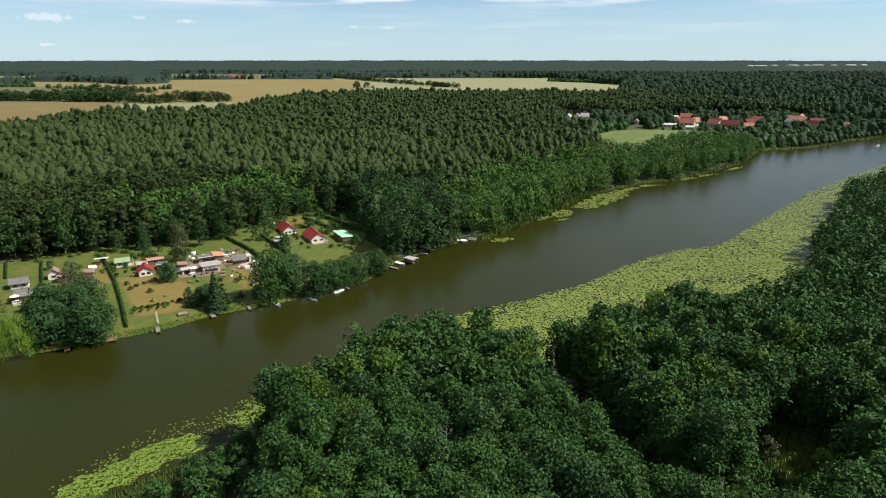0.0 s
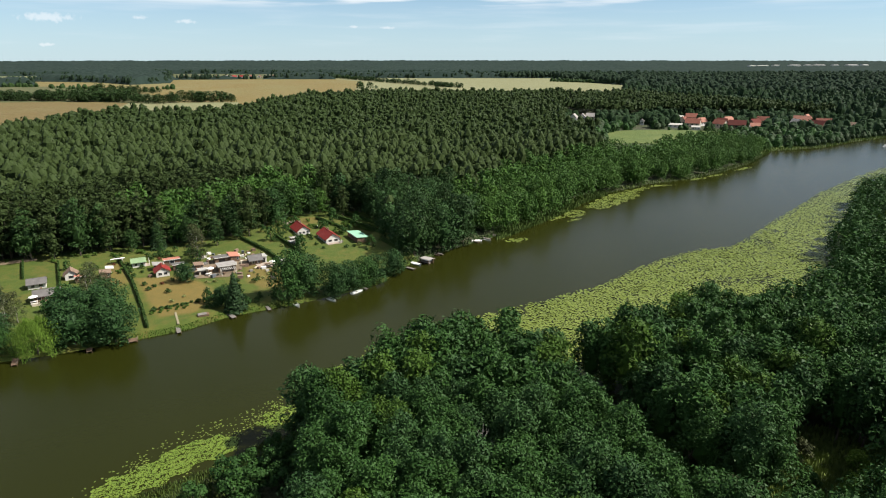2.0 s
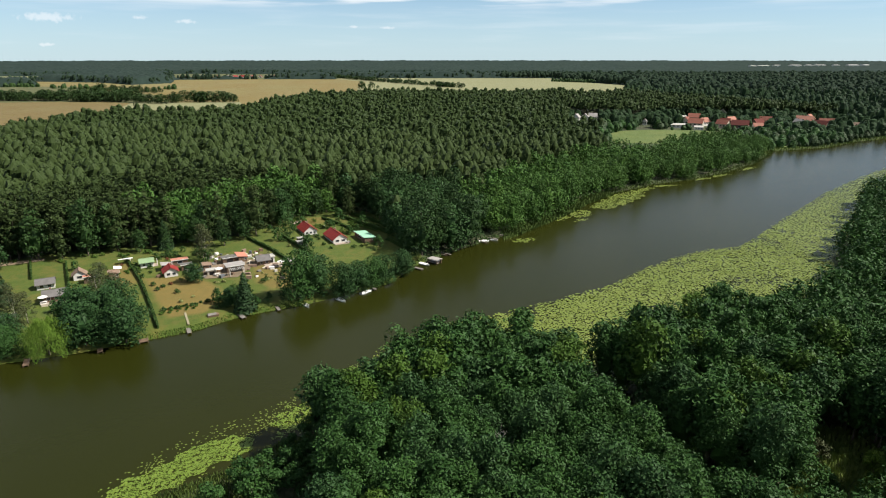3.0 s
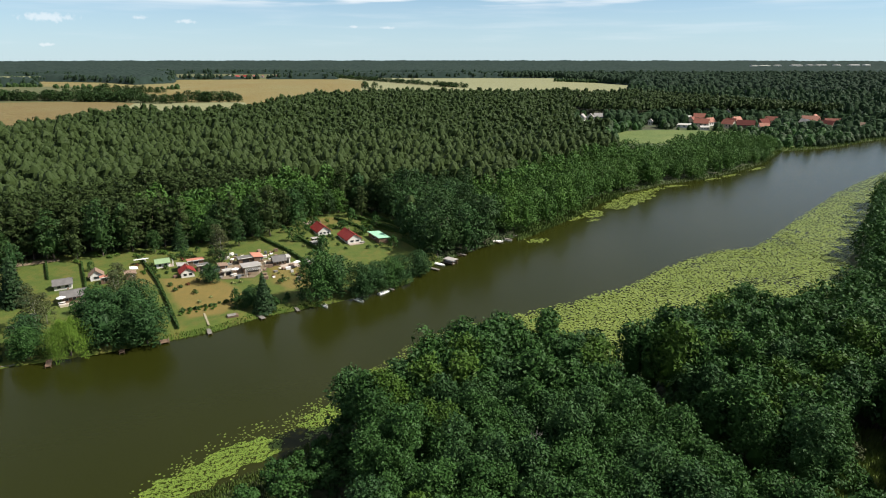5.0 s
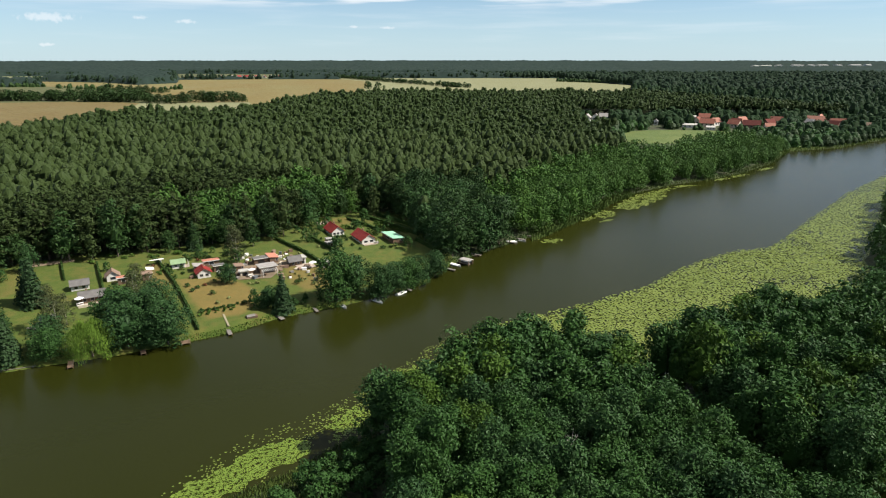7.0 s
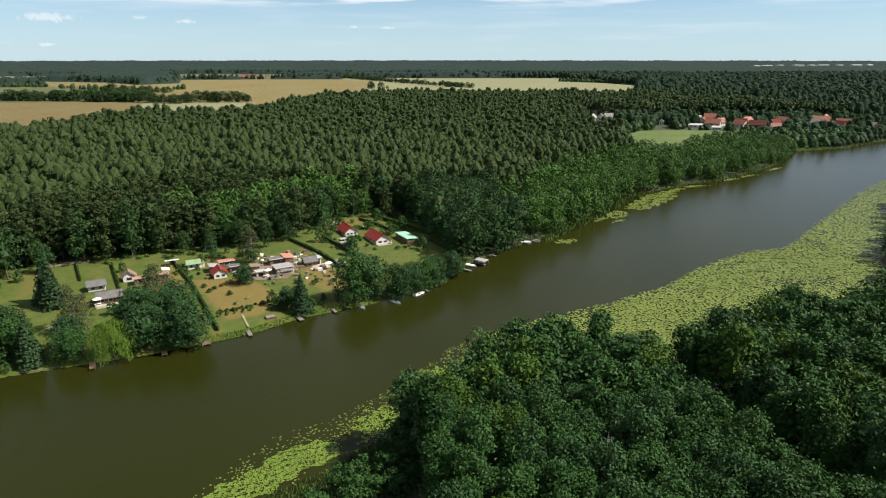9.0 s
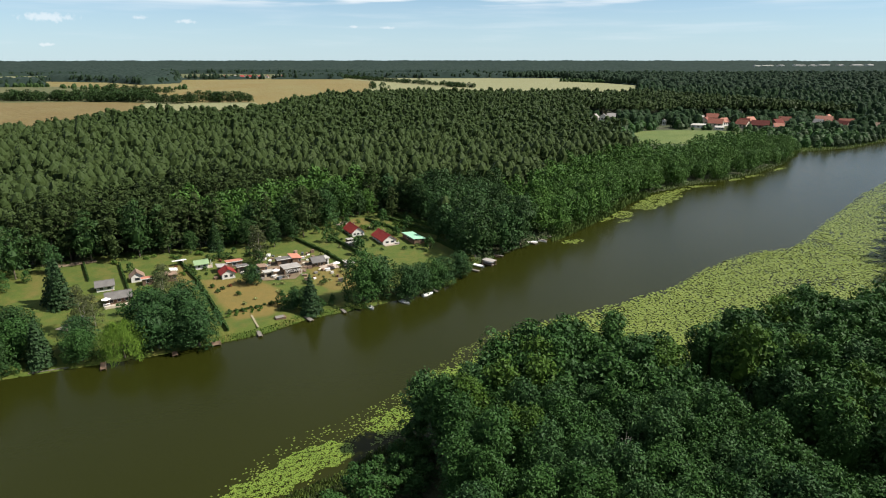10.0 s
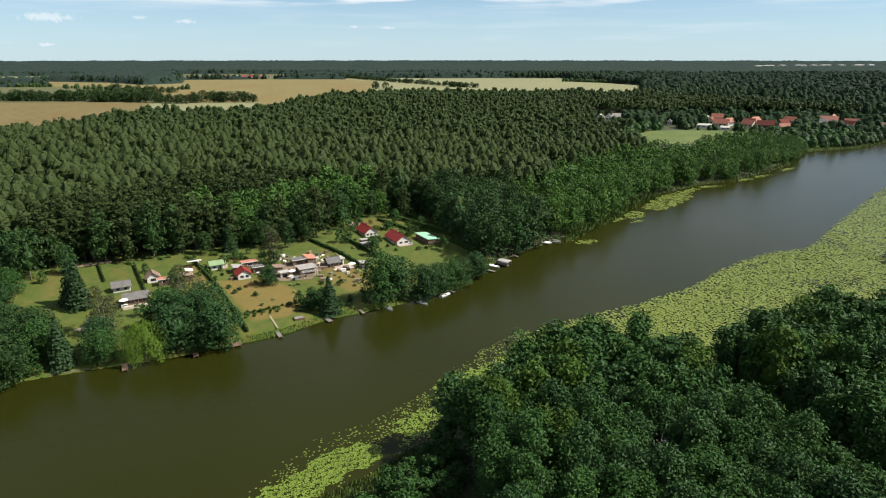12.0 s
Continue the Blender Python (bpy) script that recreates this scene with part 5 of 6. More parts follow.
def boat(x, y, turn, long, hull_mat, label, cover=None, cabin=False):
    """An open rowing boat: a lofted hull with gunwale and thwarts; or one with a cover or a small cabin."""
    b = thing("boat", x, y, turn, label, "boat", "moored boats", z=0.02)
    bm = bmesh.new()
    rings = []
    for i in range(9):
        s = i / 8
        half = long * 0.19 * (math.sin(math.pi * (0.16 + 0.84 * s) ** 0.8) ** 0.6 if s < 1 else 0.02)
        half = max(half, 0.03)
        sheer = 0.38 + 0.16 * abs(1.2 * s - 0.4) ** 1.5
        rings.append([bm.verts.new((long * (s - 0.5), yy * half, zz)) for yy, zz in ((-1, sheer), (-0.85, 0.05), (-0.4, -0.14), (0.4, -0.14), (0.85, 0.05), (1, sheer), (0.86, sheer), (0.6, 0.1), (-0.6, 0.1), (-0.86, sheer))])
    for a, c in zip(rings, rings[1:]):
        for k in range(10):
            bm.faces.new((a[k], a[(k + 1) % 10], c[(k + 1) % 10], c[k]))
    bm.faces.new(rings[0])
    bm.faces.new(rings[-1][::-1])
    bmesh.ops.recalc_face_normals(bm, faces=bm.faces[:])
    part("hull", bm, hull_mat, b)
    for k in (-0.25, 0.1):
        part("thwart", box_bm(long * k - 0.12, -long * 0.15, 0.26, long * k + 0.12, long * 0.15, 0.32), GREYWOOD, b)
    if cover:
        part("cover", prism_bm([(-long * 0.19, 0.42), (long * 0.19, 0.42), (0.1, 0.72), (-0.1, 0.72)], -long * 0.46, long * 0.3), cover, b)
    if cabin:
        part("cabin", box_bm(-long * 0.15, -long * 0.13, 0.3, long * 0.15, long * 0.13, 1.2, 0.12), BOATWHITE, b)
        part("windscreen", box_bm(long * 0.14, -long * 0.1, 0.7, long * 0.16, long * 0.1, 1.1), GLASS, b)


boat(-49.0, 167.8, -55, 3.4, BOATWHITE, "small white rowing boat moored at the bank")
boat(-39.4, 172.0, -42, 4.2, BOATWHITE, "white rowing boat moored under the trees")
boat(-32.6, 178.4, 48, 4.6, BOATWHITE, "white motor boat moored along the bank", CANVAS)
boat(-15.2, 205.6, -38, 4.4, BOATWHITE, "white boat with a canvas cover between piers", CANVAS)
boat(-11.2, 209.0, -38, 4.8, TIMBER, "brown boat with a grey tarpaulin by a pier", TARP)
boat(-8.6, 216.6, -38, 4.0, TIMBER, "dark rowing boat beside a pier")
boat(-4.0, 224.0, -38, 4.0, GREYWOOD, "grey rowing boat on the far shore")
boat(7.6, 234.2, 10, 4.6, BOATWHITE, "white boat moored before the wood", CANVAS)
boat(11.6, 236.0, -30, 4.2, BOATWHITE, "white rowing boat at a pier")
boat(362, 510, 40, 6.5, BOATWHITE, "white motor boat out on the lake", None, True)
roofed = thing("boathouse", -11.6, 207.2, -38, "small open boathouse with a flat grey roof", "boathouse", z=0.0)
part("roof", box_bm(-2.2, -1.5, 1.75, 2.2, 1.5, 1.9, 0.03), GREY_FELT, roofed)
for sx in (-2, 2):
    for sy in (-1.3, 1.3):
        part("post", box_bm(sx - 0.08, sy - 0.08, -1.2, sx + 0.08, sy + 0.08, 1.76), TIMBER, roofed)


def edging(points, label):
    e = tagged(new("bank_edging"), label, "edging")
    for (ax, ay), (bx, by) in zip(points, points[1:]):
        d = math.hypot(bx - ax, by - ay)
        n = max(1, int(d / 1.2))
        turn = math.degrees(math.atan2(by - ay, bx - ax))
        p = part("board", box_bm(0, -0.1, -0.8, d, 0.1, 0.36, 0.03), GREYWOOD, e)
        p.matrix_basis = pose(ax, ay, 0, 0, 0, turn)
        for i in range(n):
            q = part("stake", box_bm(-0.08, -0.22, -1.0, 0.08, -0.1, 0.44, 0.02), TIMBER, e)
            q.matrix_basis = pose(ax + (bx - ax) * i / n, ay + (by - ay) * i / n, 0, 0, 0, turn)


edging([(-124, 128.6), (-116.4, 131.6)], "weathered timber edging along the lawn's bank")


# terrace and garden furniture
def parasol(x, y, label):
    p = thing("parasol", x, y, 0, label, "parasol", z=ground_at(x, y) + 0.2)
    part("pole", box_bm(-0.03, -0.03, 0, 0.03, 0.03, 2.4), GREYWOOD, p)
    bm = bmesh.new()
    bmesh.ops.create_cone(bm, segments=8, radius1=1.3, radius2=0.05, depth=0.55, cap_ends=False)
    bmesh.ops.translate(bm, verts=bm.verts[:], vec=(0, 0, 2.35))
    part("canopy", bm, CANVAS, p)


def table_set(x, y, turn, mat, label):
    t = thing("garden_table", x, y, turn, label, "table", "garden tables", z=ground_at(x, y) + 0.22)
    part("tabletop", box_bm(-0.9, -0.45, 0.7, 0.9, 0.45, 0.76, 0.02), mat, t)
    for sx in (-0.8, 0.8):
        for sy in (-0.35, 0.35):
            part("leg", box_bm(sx - 0.04, sy - 0.04, 0, sx + 0.04, sy + 0.04, 0.7), mat, t)
    for s in (-1, 1):
        c = thing("garden_bench", x + math.cos(radians(turn + 90)) * 0.95 * s, y + math.sin(radians(turn + 90)) * 0.95 * s, turn, "plain garden bench beside a table", "bench", "garden benches", z=ground_at(x, y) + 0.22)
        part("seat", box_bm(-0.8, -0.2, 0.42, 0.8, 0.2, 0.47, 0.02), mat, c)
        for sx in (-0.65, 0.65):
            part("leg", box_bm(sx - 0.04, -0.15, 0, sx + 0.04, 0.15, 0.42), mat, c)


parasol(-125.2, 165.8, "white parasol on the bungalow terrace")
parasol(-82.8, 191.2, "white parasol in a cluttered yard")
parasol(-64.2, 198.8, "white parasol on a pale terrace")
table_set(-125.0, 165.6, 29, WHITE, "white garden table under a parasol")
table_set(-66.5, 200.2, 29, TIMBER, "brown garden table on a terrace")
table_set(-128.4, 152.4, 29, GREYWOOD, "grey garden table on a terrace")
table_set(-83.0, 190.0, 50, WHITE, "white garden table in a sandy yard")
pav = thing("pavilion", -126.6, 153.2, ALONG, "open garden pavilion with a grey canopy", "pavilion")
part("roof", prism_bm([(-1.6, 2.1), (1.6, 2.1), (0, 2.7)], -1.9, 1.9), TARP, pav)
for sx in (-1.7, 1.7):
    for sy in (-1.4, 1.4):
        part("post", box_bm(sx - 0.05, sy - 0.05, 0, sx + 0.05, sy + 0.05, 2.12), GREYWOOD, pav)


def crate(x, y, turn, size, mat, label, name="garden_box"):
    c = thing(name, x, y, turn, label, "box", "yard clutter")
    part("body", box_bm(-size[0] / 2, -size[1] / 2, 0, size[0] / 2, size[1] / 2, size[2], 0.05), mat, c)
    part("lid", box_bm(-size[0] / 2 - 0.04, -size[1] / 2 - 0.04, size[2], size[0] / 2 + 0.04, size[1] / 2 + 0.04, size[2] + 0.08, 0.02), mat, c)


def awning(x, y, turn, size, label):
    a = thing("awning", x, y, turn, label, "awning")
    part("sheet", prism_bm([(-size[1] / 2, 1.9), (size[1] / 2, 1.55), (size[1] / 2, 1.6), (-size[1] / 2, 1.95)], -size[0] / 2, size[0] / 2), CANVAS, a)
    for sx in (-1, 1):
        for sy in (-1, 1):
            part("pole", box_bm(sx * size[0] * 0.47 - 0.03, sy * size[1] * 0.47 - 0.03, 0, sx * size[0] * 0.47 + 0.03, sy * size[1] * 0.47 + 0.03, 1.6 if sy > 0 else 1.9), GREYWOOD, a)


awning(-118.6, 201.2, ALONG, (4.6, 2.2), "pale canvas awning beside a hedge")
awning(-117.0, 192.6, LAKEWARD, (3.0, 2.4), "pale canvas awning between trees")
shed("shed", -115.6, 187.4, LAKEWARD, (3.4, 2.8), 2.0, 0.3, TIMBER, BROWN_TILE, "small brown hut half hidden by trees")
shed("shed", -121.4, 183.6, ALONG, (3.2, 2.6), 2.0, 0.3, TIMBER, SALMON, "small hut with a reddish roof among trees")
clutter_r = random.Random(3)
for x, y in ((-87, 191), (-84.5, 197.5), (-90, 194), (-82, 203.5), (-74.5, 196), (-73.5, 192), (-81, 188.6), (-86.8, 188.6), (-79, 213), (-82, 215), (-76, 216), (-62.6, 191.4), (-72, 188), (-61, 187.4), (-118.6, 203.6),
             (-100.5, 201), (-95.5, 196.2), (-91.5, 206.5), (-47, 241), (-45.6, 228), (-59, 249), (-78.5, 191.4), (-76, 202), (-70.5, 194.5), (-87.6, 193.2), (-83.6, 193.8), (-80.4, 190.2), (-88, 203), (-82.6, 200.4), (-75, 199.6), (-73.4, 199), (-91, 197.6), (-86, 208.6), (-80.4, 211), (-68.6, 197), (-65, 194.6), (-109.6, 201), (-94.6, 193.6), (-101.6, 188.4)):
    crate(x, y, clutter_r.uniform(0, 90), (clutter_r.uniform(0.8, 1.8), clutter_r.uniform(0.6, 1.1), clutter_r.uniform(0.4, 1.1)), clutter_r.choice([WHITE, LIGHT_SHEET, GREYWOOD, TARP, BROWN_TILE, TIMBER, CREAM]), "box of garden gear in a sunny yard")
GOODS = (WHITE, LIGHT_SHEET, GREYWOOD, CREAM, BROWN_TILE, TARP, CANVAS, TIMBER)
for k in range(46):
    x, y = clutter_r.uniform(-92, -66), clutter_r.uniform(187, 214)
    if any(math.hypot(x - hx, y - hy) < 3.2 for hx, hy in ((-83.6, 203.6), (-79.2, 195.8), (-80, 205.8), (-88.8, 196.6), (-85.6, 191.8), (-71.6, 202.8), (-70.2, 204.6))):
        continue
    crate(x, y, clutter_r.uniform(0, 90), (clutter_r.uniform(0.5, 1.6), clutter_r.uniform(0.4, 0.9), clutter_r.uniform(0.3, 0.9)), clutter_r.choice(GOODS), "small heap of stored garden gear between huts")
pergola = thing("pergola", -77.0, 191.6, ALONG, "white slatted pergola before a grey hut", "pergola")
for k in range(9):
    part("slat", box_bm(-2.4 + 0.58 * k, -1.3, 2.12, -2.28 + 0.58 * k, 1.3, 2.22), WHITE, pergola)
for sx in (-2.3, 2.3):
    part("beam", box_bm(sx - 0.06, -1.2, 1.98, sx + 0.06, 1.2, 2.12), WHITE, pergola)
    for sy in (-1.1, 1.1):
        part("post", box_bm(sx - 0.06, sy - 0.06, 0, sx + 0.06, sy + 0.06, 1.98), WHITE, pergola)
frame_bed = thing("cold_frame", -73.2, 158.6, ALONG, "low dark wooden cold frame near the shore", "cold frame")
part("body", box_bm(-1.5, -0.8, 0, 1.5, 0.8, 0.6, 0.05), TIMBER, frame_bed)
part("cover", prism_bm([(-0.9, 0.62), (0.9, 0.62), (0.2, 0.9)], -1.4, 0.9), GREYWOOD, frame_bed)

# ---- lake plants ----
lily_r = np.random.default_rng(31)
LILY_EDGE = [(-80, 72), (-68, 84.6), (-63, 96), (-57.5, 104.5), (-50, 108.3), (-42, 116), (-32, 128.5), (-23.7, 141.7), (-13, 152), (10, 164), (27, 173.8), (46.2, 185.9), (60.5, 200.8), (78, 215.2), (92.2, 223.6), (106.3, 228), (120, 241),
             (135.2, 258.9), (160, 284.7), (201.7, 329.8), (268, 390.5), (330, 440), (420, 500)]
NEAR_MAT = [(-66.2, 81.5), (-65.4, 84.6), (-64.2, 89.1), (-59.4, 93.0), (-56.0, 98.9), (-52.2, 101.4), (-50.1, 102.8), (-46.6, 102.5), (-44.2, 99.9), (-45.5, 96.6), (-49.8, 94.4), (-53.4, 89.1), (-56.7, 86.0), (-58.9, 81.5)]
SHORE_MATS = [[(-42.7, 107.3), (-41, 112.3), (-35, 116.6), (-32.6, 112.3), (-35.9, 105.4), (-40.7, 102.7)], [(-35.3, 122.4), (-32.5, 128.7), (-24.4, 132.7), (-17.1, 139.4), (-16.7, 132.7), (-24.9, 124.8), (-31.3, 120)]]


def pads(name, x, y, size, mat, label, tilt=0.12, sides=6):
    n = len(x)
    s = size * lily_r.uniform(0.55, 1.25, n)
    a = lily_r.uniform(0, 6.28, n)
    ang = a[:, None] + (np.array([0.25, 1.0, 2.1, 3.1, 4.2, 5.6]) if sides == 6 else np.array([0.3, 1.7, 3.2, 4.9]))[None, :]
    z = 0.03 + lily_r.uniform(0, 0.05, n)
    slope, way = lily_r.uniform(0, tilt, n), lily_r.uniform(0, 6.28, n)
    vx, vy = x[:, None] + np.cos(ang) * s[:, None] * 0.5, y[:, None] + np.sin(ang) * s[:, None] * 0.5
    vz = z[:, None] + slope[:, None] * s[:, None] * 0.5 * (1 + np.cos(ang - way[:, None]))
    v = np.stack([vx, vy, vz], -1).reshape(-1, 3)
    o = np.arange(n)[:, None] * sides
    f = np.concatenate([o + np.array([[0, 1, 2, 3]]), o + np.array([[0, 3, 4, 5]])], 0) if sides == 6 else o + np.arange(4)[None, :]
    return tagged(new(name, fast_mesh(name, v, f, [mat])), label, "water lilies", kind="stuff")


def lily_places(xr, yr, step, chance):
    p = scatter(xr, yr, step, lily_r, lambda x, y: (shore(x, y)[1] < 1.5) & (line_distance(x, y, LILY_EDGE)[1] < 0), 0.75)
    d = line_distance(p[:, 0], p[:, 1], LILY_EDGE)[0]
    c = chance(p[:, 0], p[:, 1], d)
    return p[lily_r.random(len(p)) < c]


def left_chance(x, y, d):
    m = inside(x, y, NEAR_MAT)
    return np.where(m, 0.0, np.where(shore(x, y)[1] > -7, np.where(x > -42, 0.28, 0.05), 0.1 + 0.5 * np.clip(patchy(x, y, 6, 3) - 0.4, 0, 1) + 0.12 * (x > -46)))


p = lily_places((-85, -12), (60, 156), 0.42, left_chance)
pads("lily_pads", p[:, 0], p[:, 1], 0.36, PAD, "scattered floating lily leaves on dark water")
p = scatter((-76, -40), (76, 110), 0.23, lily_r, lambda x, y: inside(x + 0.5 * np.sin(y * 1.9), y + 0.4 * np.sin(x * 1.7), NEAR_MAT))
p = p[lily_r.random(len(p)) < 0.4 + 0.75 * patchy(p[:, 0], p[:, 1], 2, 9)]
pads("weed_mat", p[:, 0], p[:, 1], 0.29, MAT_GREEN, "bright yellow-green mat of floating weed", 0.25)
for poly in SHORE_MATS:
    p = scatter((-46, -14), (100, 142), 0.32, lily_r, lambda x, y: inside(x + 0.9 * np.sin(y * 1.9), y + 0.8 * np.sin(x * 1.7), poly))
    p = p[lily_r.random(len(p)) < 0.2 + 0.7 * patchy(p[:, 0], p[:, 1], 2.5, 12)]
    pads("weed_mat", p[:, 0], p[:, 1], 0.4, MAT_GREEN, "patchy yellow-green floating weed below the alders", 0.25)


def right_chance(x, y, d):
    holes = np.clip((patchy(x, y, 30, 5) + 0.15) * 2.6, 0.6, 1) * np.clip((patchy(x, y, 6, 6) + 0.25) * 1.8, 0.7, 1)
    far = np.clip(1 - (y - 280) / 300, 0.5, 1)
    return np.clip(0.2 + d / 4, 0.2, 1) * holes * far


p = lily_places((-12, 130), (120, 250), 0.55, right_chance)
pads("lily_pads", p[:, 0], p[:, 1], 0.76, PAD, "wide bed of yellow-green lily leaves along the near bank", 0.3)
p = lily_places((90, 420), (170, 500), 0.78, right_chance)
p = p[~((p[:, 0] < 130) & (p[:, 1] < 250))]
pads("lily_pads", p[:, 0], p[:, 1], 1.1, PAD, "wide bed of pale lily leaves stretching up the lake", 0.15, 4)
ISLANDS = [(24, 236, 4.4, 2.6, 10), (118, 345.5, 8, 2.2, 18), (148, 366, 8, 2, 35), (165, 378, 9, 2, 35), (193, 402, 9, 2, 40), (47, 272, 6, 1.6, 50), (54, 268, 4, 1.2, 40)]
BEDS_ON_WATER = [[(50.0, 279.1), (58.5, 287.9), (62.7, 281), (57, 273), (53.7, 271)], [(62.2, 291.4), (70, 303), (82.6, 321), (103.6, 333.8), (98.1, 318), (84, 300), (71.9, 289.1)], [(84, 322), (96, 332), (108, 341), (112, 339), (102, 331)]]
for poly in BEDS_ON_WATER:
    p = scatter((45, 115), (265, 345), 0.72, lily_r, lambda x, y: inside(x + 0.8 * np.sin(y * 0.9), y + 0.8 * np.sin(x * 1.1), poly), 0.6)
    p = p[lily_r.random(len(p)) < 0.45 + 0.7 * patchy(p[:, 0], p[:, 1], 6, 21)]
    pads("lily_pads", p[:, 0], p[:, 1], 0.9, PAD, "bright patch of yellow-green lily leaves before the far shore", 0.2)
for cx, cy, a, b_, turn in ISLANDS:
    n = int(a * b_ * 7)
    q = lily_r.normal(size=(n, 2)) * np.array([a, b_]) * 0.5
    c, s = math.cos(radians(turn)), math.sin(radians(turn))
    x, y = cx + q[:, 0] * c - q[:, 1] * s, cy + q[:, 0] * s + q[:, 1] * c
    k = shore(x, y)[0] < 0.5
    pads("lily_pads", x[k], y[k], 0.95, PAD, "small island of yellow-green lily leaves", 0.2)


def reeds(name, x, y, tall, label, mat=None, wide=0.35):
    n = len(x)
    z = np.maximum(height(x, y), -0.1)
    a = lily_r.uniform(0, 6.28, n)
    h = tall * lily_r.uniform(0.6, 1.15, n)
    lean = lily_r.normal(0, 0.18, (n, 2)) * h[:, None]
    dx, dy = np.cos(a) * wide, np.sin(a) * wide
    q = np.stack([np.stack([x - dx, y - dy, z], 1), np.stack([x + dx, y + dy, z], 1),
                  np.stack([x + dx * 0.6 + lean[:, 0], y + dy * 0.6 + lean[:, 1], z + h * 0.92], 1), np.stack([x - dx * 0.5 + lean[:, 0], y - dy * 0.5 + lean[:, 1], z + h], 1)], 1)
    way = np.stack([np.cos(a + 1.57), np.sin(a + 1.57), np.full(n, 1.6)], 1)[:, None]
    return tagged(new(name, cards_mesh(name, np.concatenate([q, way], 1), mat or REED)), label, "reeds", kind="stuff")


def along_far(x0, x1, lo, hi, step):
    p = scatter((x0, x1), (100, 620), step, lily_r, lambda x, y: (shore(x, y)[0] > lo) & (shore(x, y)[0] < hi))
    return p[:, 0], p[:, 1]


x, y = along_far(16, 82, -4.5, 3.0, 0.6)
reeds("reeds", x, y, 1.2, "green reed bed along the far shore", SEDGE, 0.3)
x, y = along_far(82, 255, -2.0, 3.0, 1.0)
reeds("reeds", x, y, 0.8, "thin fringe of reeds below the far wood", SEDGE)
x, y = along_far(-87, -50, -1.2, 1.6, 0.5)
reeds("reeds", x, y, 0.5, "grassy fringe of the garden bank", BEDS, 0.2)
x, y = along_far(-30, 16, -0.8, 2.0, 0.7)
reeds("reeds", x, y, 0.6, "grassy bank beneath shore trees", HEDGE, 0.3)
x, y = along_far(-142, -128, -1.8, 0.6, 0.7)
reeds("reeds", x, y, 1.2, "pale reeds on the garden shore", None, 0.25)
x, y = along_far(236, 460, -2.0, 6.0, 1.2)
reeds("reeds", x, y, 1.3, "reeds and grass at the village shore")
p = scatter((-75, -28), (55, 106), 0.3, lily_r, lambda x, y: (shore(x, y)[1] > -2.5) & (shore(x, y)[1] < 9) & (x < -32))
reeds("reeds", p[:, 0], p[:, 1], 0.8, "dense green sedge on the near bank", SEDGE, 0.09)
p = scatter((36, 78), (64, 104), 0.42, lily_r, lambda x, y: line_distance(x, y, [(66, 95), (49, 72)])[0] < 9)
reeds("tall_grass", p[:, 0], p[:, 1], 1.3, "tall green grass in a clearing of the near wood", None, 0.2)

# low willow and alder scrub at the near bank and clearing
scrub_kinds = [(trunk_mesh(90 + s, 4, 0.08, 5, BARK), cards_mesh("crown", broad_crown(110 + s, 5.5, 0.3, 2.6, 10, 1100, 0.34), [ALDER, BIRCH, WILLOW][s])) for s in range(3)]
plant(scrub_kinds[:1], [(-42, 86), (-39, 90), (-36, 95), (-33, 99), (-45, 80), (-41, 77), (-37, 85), (-28, 102), (-26, 105), (-31, 96), (-33, 86), (-31, 90), (-36, 79), (-34, 76), (-38, 74), (-39, 82), (-35, 90), (-43, 73), (-47, 76), (-33, 94)], lily_r, "alder_bush", "low green alder bush on the near bank", "bank scrub", (0.8, 1.3))
plant(scrub_kinds, [(29, 112), (31, 106), (33, 100), (35, 95), (30, 118), (36, 89), (38, 84), (40, 79), (41, 74), (27, 122), (55, 86), (58, 93), (62, 85), (66, 90), (60, 80), (52, 95)], lily_r, "alder_bush", "light green bush in a clearing of the wood", "clearing scrub", (0.6, 1.0))


def bare_tree(x, y, tall, seed, label):
    r = random.Random(seed)
    t = thing("bare_tree", x, y, r.uniform(0, 360), label, "tree")
    new("trunk", joined_tubes("trunk", [tube([(0, 0, -0.3), (0.2, 0.1, tall * 0.4), (0.1, 0.3, tall * 0.75), (0.3, 0.2, tall)], [0.16, 0.12, 0.07, 0.02])], DEAD)).parent = t
    limbs = []
    for i in range(16):
        z, a = tall * (0.3 + 0.65 * i / 16), i * 2.4
        k = tall * 0.28 * (1.1 - i / 16)
        e = (math.cos(a) * k, math.sin(a) * k, z + k * 0.8)
        limbs.append(tube([(0.1, 0.15, z), (e[0] * 0.5, e[1] * 0.5, z + k * 0.3), e], [0.05, 0.035, 0.012], 4))
        for j in range(3):
            b2 = a + r.uniform(-1, 1)
            limbs.append(tube([(e[0] * 0.6, e[1] * 0.6, z + k * 0.4), (e[0] * 0.6 + math.cos(b2) * k * 0.5, e[1] * 0.6 + math.sin(b2) * k * 0.5, z + k * r.uniform(0.6, 1.1))], [0.025, 0.008], 3))
    new("branches", joined_tubes("branches", limbs, DEAD)).parent = t


t = make_tree("willow_tree", trunk_mesh(72, 6, 0.22, 4, BARK), cards_mesh("crown", willow_crown(72, 8.5, 5.0, 2200, 0.6), WILLOW), "pale green willow on the near bank")
t.matrix_basis = pose(175.3, 244.7, 0.5)
bare_tree(0.6, 84.0, 14.0, 1, "leafless grey tree in the alder wood")
bare_tree(2.2, 85.6, 11.0, 2, "leafless grey tree in the alder wood")

